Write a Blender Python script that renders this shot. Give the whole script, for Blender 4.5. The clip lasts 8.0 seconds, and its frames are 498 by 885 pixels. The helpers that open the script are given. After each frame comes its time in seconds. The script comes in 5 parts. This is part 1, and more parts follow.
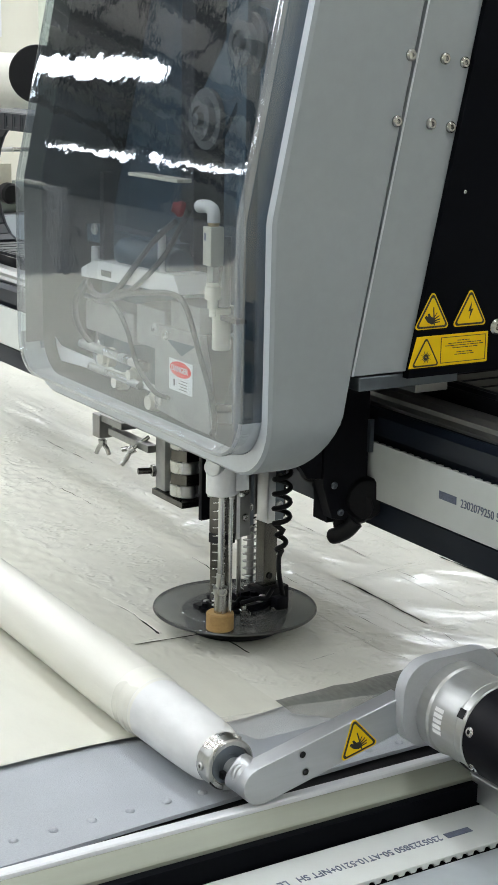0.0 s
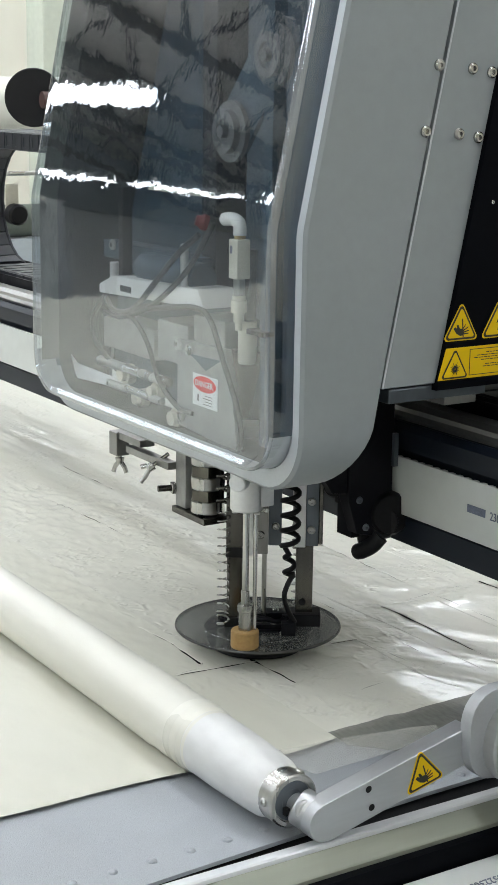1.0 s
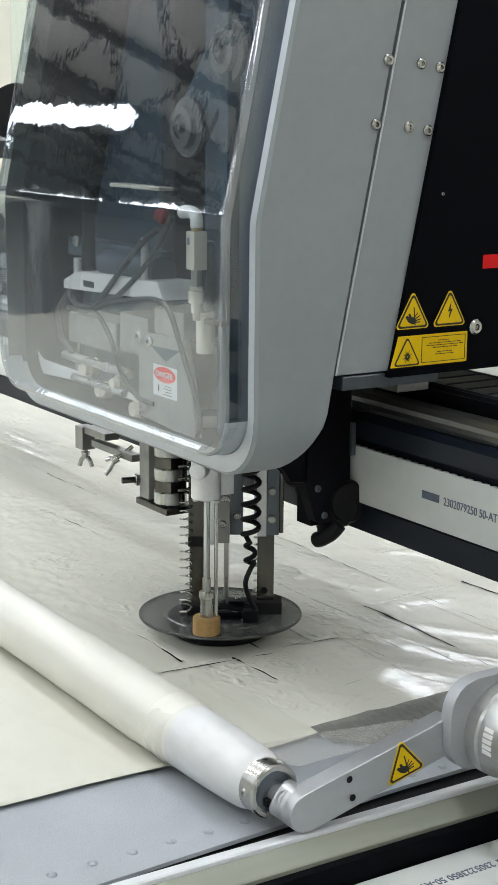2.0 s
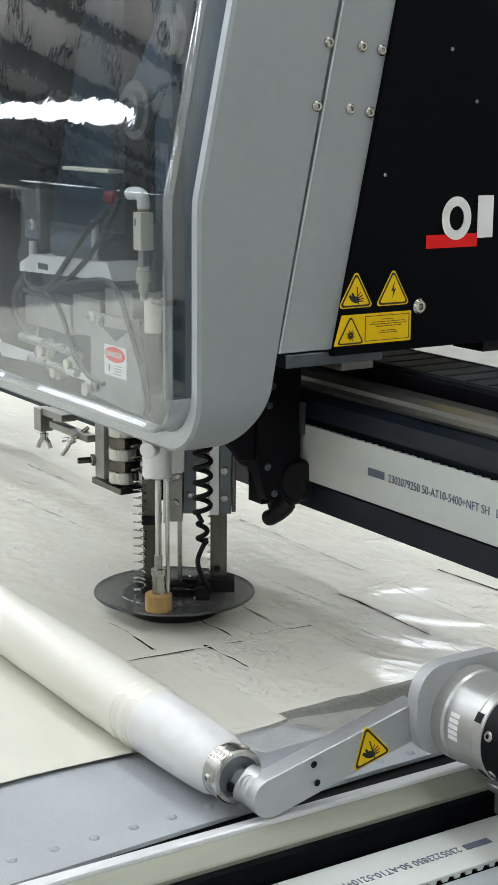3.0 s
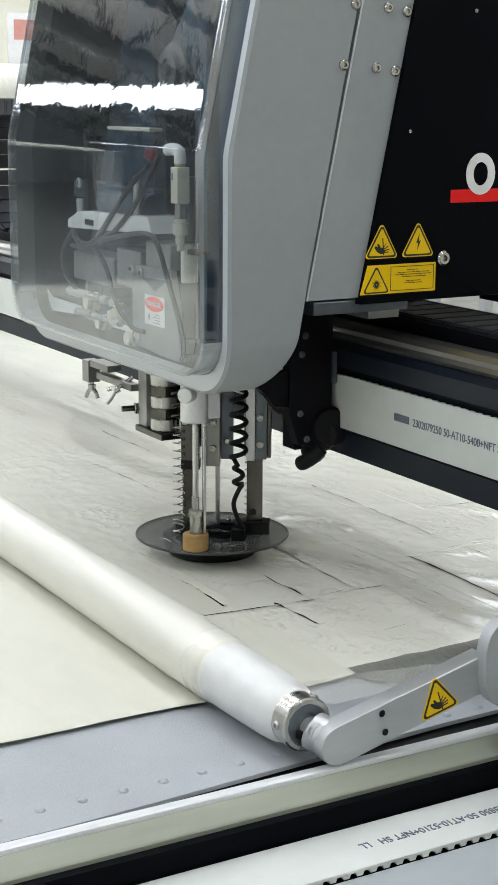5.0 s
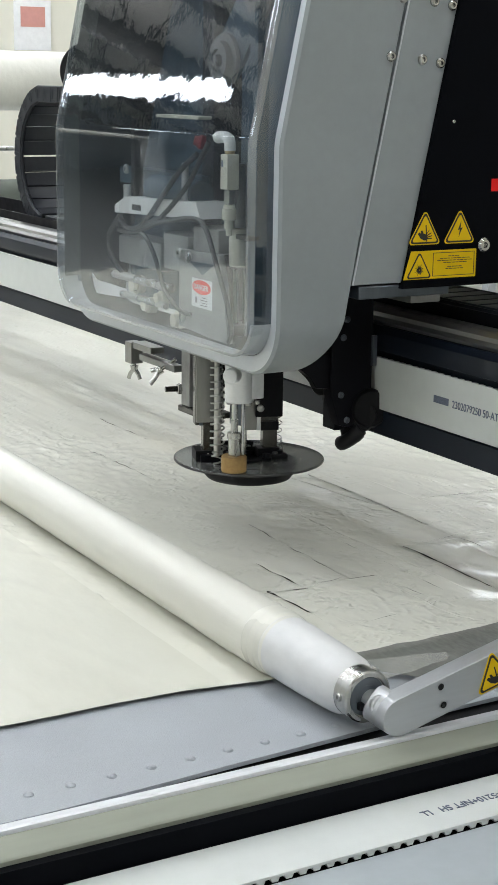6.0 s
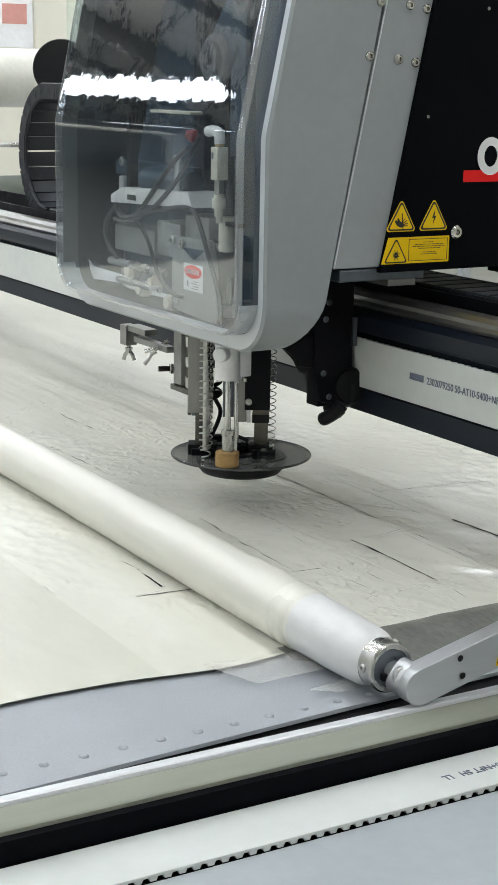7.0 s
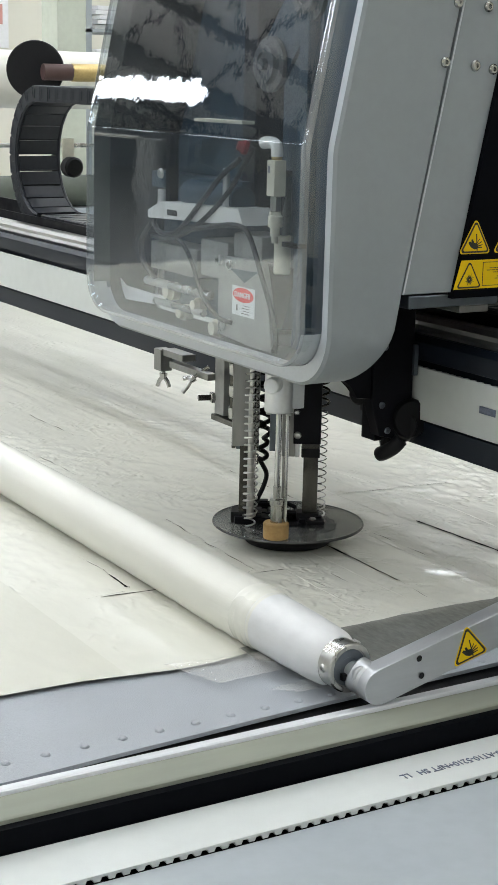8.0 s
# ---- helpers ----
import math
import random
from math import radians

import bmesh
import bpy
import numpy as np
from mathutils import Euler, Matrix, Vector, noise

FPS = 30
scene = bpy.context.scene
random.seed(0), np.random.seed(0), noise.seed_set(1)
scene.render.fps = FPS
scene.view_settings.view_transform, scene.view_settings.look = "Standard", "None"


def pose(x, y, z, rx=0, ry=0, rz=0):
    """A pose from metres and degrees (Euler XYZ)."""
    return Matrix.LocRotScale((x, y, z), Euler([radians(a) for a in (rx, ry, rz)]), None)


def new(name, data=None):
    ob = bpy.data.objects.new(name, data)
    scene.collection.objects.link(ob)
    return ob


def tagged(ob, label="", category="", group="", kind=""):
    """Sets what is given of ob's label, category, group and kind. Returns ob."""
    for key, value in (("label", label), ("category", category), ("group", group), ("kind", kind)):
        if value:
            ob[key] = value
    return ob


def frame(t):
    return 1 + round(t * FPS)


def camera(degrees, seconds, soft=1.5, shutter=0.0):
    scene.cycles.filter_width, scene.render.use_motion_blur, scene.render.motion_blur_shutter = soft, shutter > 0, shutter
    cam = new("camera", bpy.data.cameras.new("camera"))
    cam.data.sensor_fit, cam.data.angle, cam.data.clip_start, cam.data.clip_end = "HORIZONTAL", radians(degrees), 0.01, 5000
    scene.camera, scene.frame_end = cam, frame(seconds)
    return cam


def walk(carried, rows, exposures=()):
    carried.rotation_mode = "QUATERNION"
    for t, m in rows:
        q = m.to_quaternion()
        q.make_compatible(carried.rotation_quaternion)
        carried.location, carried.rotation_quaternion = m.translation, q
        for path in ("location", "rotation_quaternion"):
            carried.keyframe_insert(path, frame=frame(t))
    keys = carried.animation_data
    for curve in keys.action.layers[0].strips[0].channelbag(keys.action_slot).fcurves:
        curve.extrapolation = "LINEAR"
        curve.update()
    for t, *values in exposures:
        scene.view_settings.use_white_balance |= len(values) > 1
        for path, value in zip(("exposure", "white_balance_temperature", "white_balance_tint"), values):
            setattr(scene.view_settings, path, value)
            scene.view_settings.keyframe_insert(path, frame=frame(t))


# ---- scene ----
cam = camera(18.105, 8.0)
walk(cam, [
    (0, pose(-0.6231, -1.1643, 0.5050, 76.159, -1.113, -31.272)),
    (0.2, pose(-0.6539, -1.1380, 0.5095, 76.532, -1.079, -31.830)),
    (0.5, pose(-0.6595, -1.1205, 0.5080, 76.651, -0.896, -31.943)),
    (1, pose(-0.6501, -1.1033, 0.4933, 77.094, -0.751, -32.155)),
    (1.5, pose(-0.6500, -1.1028, 0.4848, 77.361, -0.568, -32.302)),
    (1.7, pose(-0.6499, -1.1059, 0.4785, 77.728, -0.616, -32.513)),
    (2.8, pose(-0.6308, -1.1182, 0.4666, 77.965, -0.376, -32.934)),
    (3, pose(-0.6245, -1.1195, 0.4616, 77.818, -0.460, -32.723)),
    (3.5, pose(-0.6173, -1.1254, 0.4572, 77.682, -0.391, -32.911)),
    (4, pose(-0.6211, -1.1286, 0.4583, 77.615, -0.335, -32.916)),
    (4.5, pose(-0.6309, -1.1270, 0.4518, 77.406, -0.128, -31.206)),
    (5, pose(-0.6286, -1.1342, 0.4402, 77.319, -0.319, -29.888)),
    (5.2, pose(-0.6296, -1.1338, 0.4383, 77.193, -0.474, -29.490)),
    (6.3, pose(-0.6117, -1.1521, 0.4410, 76.927, -0.851, -29.656)),
    (6.5, pose(-0.6045, -1.1589, 0.4374, 76.970, -0.847, -29.746)),
    (6.7, pose(-0.6071, -1.1597, 0.4346, 76.937, -0.972, -30.132)),
    (7, pose(-0.5967, -1.1722, 0.4407, 76.859, -0.927, -30.048)),
    (7.2, pose(-0.5966, -1.1740, 0.4421, 76.970, -0.973, -30.432)),
    (7.5, pose(-0.5928, -1.1820, 0.4474, 76.838, -1.091, -30.377)),
    (7.7, pose(-0.5975, -1.1793, 0.4427, 76.968, -1.145, -30.700)),
    (8, pose(-0.5932, -1.1865, 0.4440, 76.912, -1.295, -30.851)),
], exposures=[(0, 0.05), (1, -0.04), (3.5, 0.03), (4.5, 0.04), (5.2, -0.02), (6.3, -0.14), (8, -0.14)])
# ---- world and exposure ----
world = bpy.data.worlds.new("hall_air")
scene.world = world
world.use_nodes = True
world.node_tree.nodes["Background"].inputs[0].default_value = (0.85, 0.92, 1.0, 1)
world.node_tree.nodes["Background"].inputs[1].default_value = 0.05

# ---- materials ----


def mat(name, col, rough=0.5, metal=0.0, vary=0.08, scale=40.0, bump=0.0, bscale=None, coat=0.0, stretch=(1, 1, 1), spec=0.5, rvary=0.1, big=None, ridge=None, alpha=1.0):
    """Principled surface with variation at two scales, in metres (object space)."""
    m = bpy.data.materials.new(name)
    m.use_nodes = True
    nt = m.node_tree
    b = nt.nodes["Principled BSDF"]
    tc = nt.nodes.new("ShaderNodeTexCoord")
    mp = nt.nodes.new("ShaderNodeMapping")
    mp.inputs["Scale"].default_value = stretch
    nt.links.new(tc.outputs["Object"], mp.inputs[0])
    n1 = nt.nodes.new("ShaderNodeTexNoise")
    n1.inputs["Scale"].default_value = scale
    n1.inputs["Detail"].default_value = 6
    n2 = nt.nodes.new("ShaderNodeTexNoise")
    n2.inputs["Scale"].default_value = big or scale / 9
    n2.inputs["Detail"].default_value = 3
    for n in (n1, n2):
        nt.links.new(mp.outputs[0], n.inputs["Vector"])
    add = nt.nodes.new("ShaderNodeMath")
    add.operation = "ADD"
    nt.links.new(n1.outputs["Fac"], add.inputs[0])
    nt.links.new(n2.outputs["Fac"], add.inputs[1])
    mr = nt.nodes.new("ShaderNodeMapRange")
    mr.inputs[1].default_value, mr.inputs[2].default_value = 0.6, 1.4
    mr.inputs[3].default_value, mr.inputs[4].default_value = 1 - vary, 1 + vary
    nt.links.new(add.outputs[0], mr.inputs[0])
    mul = nt.nodes.new("ShaderNodeVectorMath")
    mul.operation = "SCALE"
    mul.inputs[0].default_value = col
    nt.links.new(mr.outputs[0], mul.inputs["Scale"])
    nt.links.new(mul.outputs[0], b.inputs["Base Color"])
    rr = nt.nodes.new("ShaderNodeMapRange")
    rr.inputs[1].default_value, rr.inputs[2].default_value = 0.3, 0.7
    rr.inputs[3].default_value, rr.inputs[4].default_value = max(rough * (1 - rvary * 2), 0.02), min(rough * (1 + rvary * 2), 1)
    nt.links.new(n2.outputs["Fac"], rr.inputs[0])
    nt.links.new(rr.outputs[0], b.inputs["Roughness"])
    b.inputs["Metallic"].default_value = metal
    b.inputs["Alpha"].default_value = alpha
    b.inputs["Coat Weight"].default_value = coat
    b.inputs["Coat Roughness"].default_value = 0.12
    b.inputs["Specular IOR Level"].default_value = spec
    if bump:
        bn = nt.nodes.new("ShaderNodeTexNoise")
        bn.inputs["Scale"].default_value = bscale or scale * 3
        bn.inputs["Detail"].default_value = 5
        nt.links.new(mp.outputs[0], bn.inputs["Vector"])
        bp = nt.nodes.new("ShaderNodeBump")
        bp.inputs["Strength"].default_value = 1.0
        bp.inputs["Distance"].default_value = bump
        nt.links.new(bn.outputs["Fac"], bp.inputs["Height"])
        last = bp
        if ridge:
            for sc, depth, sx, sy in ridge:
                m2 = nt.nodes.new("ShaderNodeMapping")
                m2.inputs["Scale"].default_value = (sx, sy, 1)
                m2.inputs["Rotation"].default_value = (0, 0, 0.35)
                nt.links.new(tc.outputs["Object"], m2.inputs[0])
                rn = nt.nodes.new("ShaderNodeTexNoise")
                rn.noise_type = "RIDGED_MULTIFRACTAL"
                rn.normalize = True
                rn.inputs["Scale"].default_value = sc
                rn.inputs["Detail"].default_value = 3
                rn.inputs["Distortion"].default_value = 0.6
                nt.links.new(m2.outputs[0], rn.inputs["Vector"])
                b2 = nt.nodes.new("ShaderNodeBump")
                b2.inputs["Distance"].default_value = depth
                if sc > 50:
                    pn = nt.nodes.new("ShaderNodeTexNoise")
                    pn.inputs["Scale"].default_value = sc / 9
                    nt.links.new(tc.outputs["Object"], pn.inputs["Vector"])
                    pr = nt.nodes.new("ShaderNodeMapRange")
                    pr.inputs[1].default_value, pr.inputs[2].default_value = 0.42, 0.62
                    nt.links.new(pn.outputs["Fac"], pr.inputs[0])
                    nt.links.new(pr.outputs[0], b2.inputs["Strength"])
                nt.links.new(rn.outputs["Fac"], b2.inputs["Height"])
                nt.links.new(last.outputs[0], b2.inputs["Normal"])
                last = b2
        nt.links.new(last.outputs[0], b.inputs["Normal"])
    return m


def clear_mat(name, tint, ior, rough, bump, bscale, haze=0.0, haze_col=(0.82, 0.86, 0.90)):
    """Clear plastic: see-through, with gloss that grows towards the edge (ior: gloss head on), and slightly wavy faces."""
    m = bpy.data.materials.new(name)
    m.use_nodes = True
    nt = m.node_tree
    nt.nodes.remove(nt.nodes["Principled BSDF"])
    out = nt.nodes["Material Output"]
    tr = nt.nodes.new("ShaderNodeBsdfTransparent")
    tr.inputs[0].default_value = (*tint, 1)
    gl = nt.nodes.new("ShaderNodeBsdfGlossy")
    gl.inputs["Roughness"].default_value = rough
    lw = nt.nodes.new("ShaderNodeLayerWeight")
    pw = nt.nodes.new("ShaderNodeMath")
    pw.operation = "POWER"
    pw.inputs[1].default_value = 4.0
    nt.links.new(lw.outputs["Facing"], pw.inputs[0])
    fr = nt.nodes.new("ShaderNodeMapRange")
    fr.inputs[3].default_value, fr.inputs[4].default_value = ior, 0.9
    nt.links.new(pw.outputs[0], fr.inputs[0])
    mix = nt.nodes.new("ShaderNodeMixShader")
    tc = nt.nodes.new("ShaderNodeTexCoord")
    bn = nt.nodes.new("ShaderNodeTexNoise")
    bn.inputs["Scale"].default_value = bscale
    bn.inputs["Detail"].default_value = 3
    nt.links.new(tc.outputs["Object"], bn.inputs["Vector"])
    bp = nt.nodes.new("ShaderNodeBump")
    bp.inputs["Distance"].default_value = bump
    nt.links.new(bn.outputs["Fac"], bp.inputs["Height"])
    nt.links.new(bp.outputs[0], gl.inputs["Normal"])
    nt.links.new(fr.outputs[0], mix.inputs[0])
    if haze:
        hz = nt.nodes.new("ShaderNodeBsdfDiffuse")
        hz.inputs[0].default_value = (*haze_col, 1)
        haze_mix = nt.nodes.new("ShaderNodeMixShader")
        hn = nt.nodes.new("ShaderNodeTexNoise")
        hn.inputs["Scale"].default_value = 14
        hn.inputs["Detail"].default_value = 6
        nt.links.new(tc.outputs["Object"], hn.inputs["Vector"])
        hr = nt.nodes.new("ShaderNodeMapRange")
        hr.inputs[1].default_value, hr.inputs[2].default_value = 0.3, 0.7
        hr.inputs[3].default_value, hr.inputs[4].default_value = haze * 0.4, haze * 1.6
        nt.links.new(hn.outputs["Fac"], hr.inputs[0])
        nt.links.new(hr.outputs[0], haze_mix.inputs[0])
        nt.links.new(tr.outputs[0], haze_mix.inputs[1])
        nt.links.new(hz.outputs[0], haze_mix.inputs[2])
        nt.links.new(haze_mix.outputs[0], mix.inputs[1])
    else:
        nt.links.new(tr.outputs[0], mix.inputs[1])
    nt.links.new(gl.outputs[0], mix.inputs[2])
    nt.links.new(mix.outputs[0], out.inputs[0])
    return m


def glow(name, col, power):
    m = bpy.data.materials.new(name)
    m.use_nodes = True
    b = m.node_tree.nodes["Principled BSDF"]
    b.inputs["Base Color"].default_value = (0.8, 0.8, 0.8, 1)
    b.inputs["Emission Color"].default_value = (*col, 1)
    b.inputs["Emission Strength"].default_value = power
    return m


GREY = mat("grey_paint", (0.275, 0.30, 0.308), 0.42, 0.0, 0.045, 120, 0.00002, 2500, spec=0.5, big=9)
GREY_EDGE = mat("pale_edge", (0.50, 0.53, 0.56), 0.35, 0.3, 0.05, 300)
BLACK = mat("black_paint", (0.003, 0.0035, 0.005), 0.5, 0.0, 0.25, 300, 0.00003, 2500, spec=0.035)
BLACK_METAL = mat("black_anodised_metal", (0.004, 0.004, 0.006), 0.45, 0.0, 0.2, 400, spec=0.14)
NAVY = mat("dark_navy_anodised_metal", (0.008, 0.012, 0.021), 0.4, 0.1, 0.12, 200, spec=0.28, stretch=(1, 0.1, 1))
RUBBER = mat("black_rubber", (0.006, 0.006, 0.007), 0.5, 0.0, 0.3, 300, 0.0001, 1500, spec=0.22)
STEEL = mat("machined_steel", (0.46, 0.46, 0.44), 0.28, 1.0, 0.12, 300, 0.00002, 1500, stretch=(1, 1, 0.2))
ALU = mat("satin_aluminium", (0.66, 0.67, 0.68), 0.38, 0.9, 0.07, 250, 0.00002, 2000)
ALU_PAINT = mat("silver_grey_paint", (0.40, 0.415, 0.43), 0.4, 0.25, 0.05, 500, 0.00003, 2500)
POST = mat("worn_steel", (0.115, 0.110, 0.098), 0.22, 0.95, 0.3, 120, stretch=(1, 1, 0.15))
CHROME = mat("polished_rod", (0.52, 0.52, 0.50), 0.12, 1.0, 0.05, 200)
BELT = mat("white_belt", (0.60, 0.625, 0.605), 0.5, 0.0, 0.05, 60, 0.00006, 900, big=7)
INK = mat("faded_blue_ink", (0.13, 0.15, 0.21), 0.6, 0.0, 0.35, 900)
FELT = mat("ochre_felt", (0.36, 0.225, 0.085), 0.9, 0.0, 0.2, 300, 0.0003, 1500)
YELLOW = mat("yellow_vinyl", (0.80, 0.53, 0.008), 0.45, 0.0, 0.05, 120, spec=0.15)
SIGN_BLACK = mat("black_print", (0.015, 0.014, 0.012), 0.5)
WHITE_PRINT = mat("white_print", (0.8, 0.8, 0.8), 0.5)
RED = mat("red_print", (0.76, 0.014, 0.014), 0.5, spec=0.15)
CREAM = mat("cream_plastic", (0.62, 0.60, 0.50), 0.4, 0.0, 0.08, 200)
WHITE_PLASTIC = mat("white_plastic", (0.74, 0.74, 0.72), 0.3, 0.0, 0.05, 90, spec=0.5)
BRASS = mat("dull_brass", (0.50, 0.38, 0.17), 0.35, 0.9, 0.15, 200)
SLATE = mat("slate_blue_steel", (0.13, 0.15, 0.17), 0.32, 0.7, 0.15, 200, stretch=(1, 1, 0.2))
BACKPLATE = mat("dark_blue_backplate", (0.026, 0.058, 0.090), 0.45, 0.1, 0.35, 40, big=6)
GUIDE = mat("ground_steel_rail", (0.34, 0.34, 0.33), 0.42, 1.0, 0.04, 60, stretch=(1, 0.02, 1))
BLOCK = mat("dull_steel_block", (0.27, 0.27, 0.26), 0.36, 0.9, 0.15, 200, stretch=(1, 1, 0.2))
CHAIN = mat("dark_slate_plastic", (0.017, 0.020, 0.026), 0.45, 0.0, 0.2, 200, spec=0.35)
HOSE = mat("grey_black_hose", (0.03, 0.032, 0.036), 0.35, 0.0, 0.1, 100)
DARK_RED = mat("dark_red_plastic", (0.22, 0.012, 0.02), 0.4)
INNER = mat("cast_grey_metal", (0.33, 0.335, 0.32), 0.5, 0.4, 0.25, 90, 0.0001, 700)
PULLEY = mat("dull_grey_casting", (0.13, 0.14, 0.15), 0.45, 0.3, 0.25, 90)
# faint blue-white haze in COVER stands in for hall light reflected by the pane
COVER = clear_mat("clear_plastic", (0.93, 0.955, 0.97), 0.10, 0.012, 0.00016, 28, 0.011, (0.72, 0.84, 0.92))
# strong pale haze paints the highlight line that runs along the rounded edge
COVER_EDGE = clear_mat("hazy_plastic_edge", (0.80, 0.83, 0.85), 0.20, 0.08, 0.0003, 30, 0.24, (0.66, 0.70, 0.73))
LINING = mat("dark_teal_rubber", (0.008, 0.014, 0.019), 0.5, 0.0, 0.3, 60, spec=0.2)
LEDGE = mat("frosted_plastic", (0.46, 0.48, 0.49), 0.45, 0.0, 0.15, 80, big=12)
SIDE_BAND = mat("olive_grey_plastic", (0.075, 0.085, 0.080), 0.35, 0.0, 0.3, 60, big=9)
RING = clear_mat("smoky_clear_plastic", (0.62, 0.63, 0.62), 0.07, 0.15, 0.0002, 60, 0.20, (0.36, 0.37, 0.355))
VINYL = mat("grey_perforated_vinyl", (0.35, 0.375, 0.40), 0.48, 0.0, 0.14, 900, 0.0004, 1100, big=14)
GREY_PANEL = mat("smooth_grey_panel", (0.37, 0.405, 0.425), 0.45, 0.0, 0.06, 80, big=3)
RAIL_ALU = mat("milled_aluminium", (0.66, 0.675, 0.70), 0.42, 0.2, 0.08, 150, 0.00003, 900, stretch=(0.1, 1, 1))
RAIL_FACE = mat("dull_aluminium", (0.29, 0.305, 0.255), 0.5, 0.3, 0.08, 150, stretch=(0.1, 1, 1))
WALL = mat("cream_wall", (0.72, 0.70, 0.60), 0.8, 0.0, 0.05, 6, 0.0005, 60)
DARKWALL = mat("blue_grey_wall", (0.42, 0.45, 0.48), 0.7, 0.0, 0.3, 3)
# ceiling kept pale to brighten its reflection in the upper pane
CEILING = mat("light_brown_ceiling", (0.86, 0.80, 0.73), 0.8, 0.0, 0.25, 3)
FLOOR = mat("concrete_floor", (0.40, 0.41, 0.40), 0.5, 0.0, 0.2, 8)
TRUSS = mat("dark_steel_truss", (0.13, 0.122, 0.112), 0.6, 0.3, 0.2, 10)
TUBE = glow("lamp_tube", (0.94, 1.0, 1.075), 13.3)
GEAR = mat("turned_cast_aluminium", (0.50, 0.51, 0.50), 0.34, 0.75, 0.10, 220, 0.00003, 1500, stretch=(1, 0.1, 1))
ARM_ALU = mat("brushed_aluminium", (0.50, 0.515, 0.53), 0.34, 0.7, 0.05, 400, 0.00003, 1500, stretch=(0.1, 1, 1))
FADED_RED = mat("faded_red_print", (0.62, 0.30, 0.26), 0.6)
# clear film over vinyl; the dark base colour carries the shade lying there
OVERHANG = mat("shaded_film_over_vinyl", (0.19, 0.195, 0.175), 0.35, 0.0, 0.35, 300, 0.0008, 140, coat=0.12, alpha=0.75, stretch=(1, 0.4, 1), spec=0.3)
SMOKY = mat("smoky_plastic_edge", (0.05, 0.05, 0.05), 0.2, 0.0, 0.1, 100)

# film over the cut cloth, and the bare cloth beside it
FILM = mat("clear_film_over_cream_cloth", (0.715, 0.708, 0.628), 0.36, 0.0, 0.07, 25, 0.0006, 60, coat=0.55, stretch=(1, 0.3, 1), spec=0.5, rvary=0.0, big=5, ridge=((26, 0.0012, 0.5, 1), (80, 0.0034, 1, 0.6), (150, 0.0026, 0.6, 1)))
FILM.node_tree.nodes["Principled BSDF"].inputs["Coat Roughness"].default_value = 0.10
# TAUT and CLOTH step darker: the weaker light on the near side, as colour
TAUT = mat("dimmed_film_over_cream_cloth", (0.635, 0.63, 0.55), 0.45, 0.0, 0.06, 25, 0.0005, 60, coat=0.25, stretch=(1, 0.3, 1), spec=0.5, rvary=0.0, big=5, ridge=((26, 0.0012, 0.5, 1), (80, 0.0016, 1, 0.6)))
CLOTH = mat("cream_cloth", (0.575, 0.57, 0.492), 0.55, 0.0, 0.05, 30, 0.0005, 70, coat=0.05, stretch=(1, 0.5, 1), big=4)
CUT = mat("dark_cut_slit", (0.012, 0.011, 0.009), 0.8, 0.0, 0.3, 300, spec=0.05)
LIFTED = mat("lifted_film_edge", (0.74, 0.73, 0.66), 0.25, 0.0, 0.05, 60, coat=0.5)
END_WHITE = mat("milky_wrapped_film", (0.63, 0.635, 0.63), 0.4, 0.0, 0.10, 90, 0.0006, 80, coat=0.25, stretch=(1, 0.5, 1), big=30, rvary=0.0)
WRAP = mat("yellowed_film_edge", (0.69, 0.682, 0.61), 0.3, 0.0, 0.08, 60, 0.0004, 80, coat=0.3)
WEB = mat("loose_milky_film", (0.78, 0.78, 0.73), 0.25, 0.0, 0.05, 40, 0.0006, 60, coat=0.3, alpha=0.28)
ROLLFILM = mat("milky_film_roll", (0.65, 0.642, 0.575), 0.42, 0.0, 0.08, 25, 0.0012, 60, coat=0.22, stretch=(1, 0.12, 1), big=12, rvary=0.0)

# ---- mesh helpers ----


def part(name, bm, material, parent, label="", smooth=None):
    me = bpy.data.meshes.new(name)
    bmesh.ops.recalc_face_normals(bm, faces=bm.faces)
    bm.to_mesh(me)
    bm.free()
    me.materials.append(material)
    ob = new(name, me)
    if smooth is not None:
        me.shade_smooth()
        me.set_sharp_from_angle(angle=radians(smooth))
        wn = ob.modifiers.new("even_normals", "WEIGHTED_NORMAL")
        wn.keep_sharp = True
    if parent is not None:
        ob.parent = parent
    if label:
        ob["label"] = label
    return ob


def empty(name, label, category, group="", at=(0, 0, 0)):
    ob = new(name)
    ob.empty_display_size = 0.02
    ob.location = at
    return tagged(ob, label, category, group)


def box(bm, x0, x1, y0, y1, z0, z1, bevel=0.0, seg=2, m=None):
    r = bmesh.ops.create_cube(bm, size=1)
    vs = r["verts"]
    for v in vs:
        v.co = Vector(((x0 + x1) / 2 + v.co.x * (x1 - x0), (y0 + y1) / 2 + v.co.y * (y1 - y0), (z0 + z1) / 2 + v.co.z * (z1 - z0)))
    if m:
        for v in vs:
            v.co = m @ v.co
    if bevel:
        es = list({e for v in vs for e in v.link_edges})
        bmesh.ops.bevel(bm, geom=es, offset=bevel, segments=seg, affect="EDGES", profile=0.5)
    return bm


def boxm(*a, **k):
    return box(bmesh.new(), *a, **k)


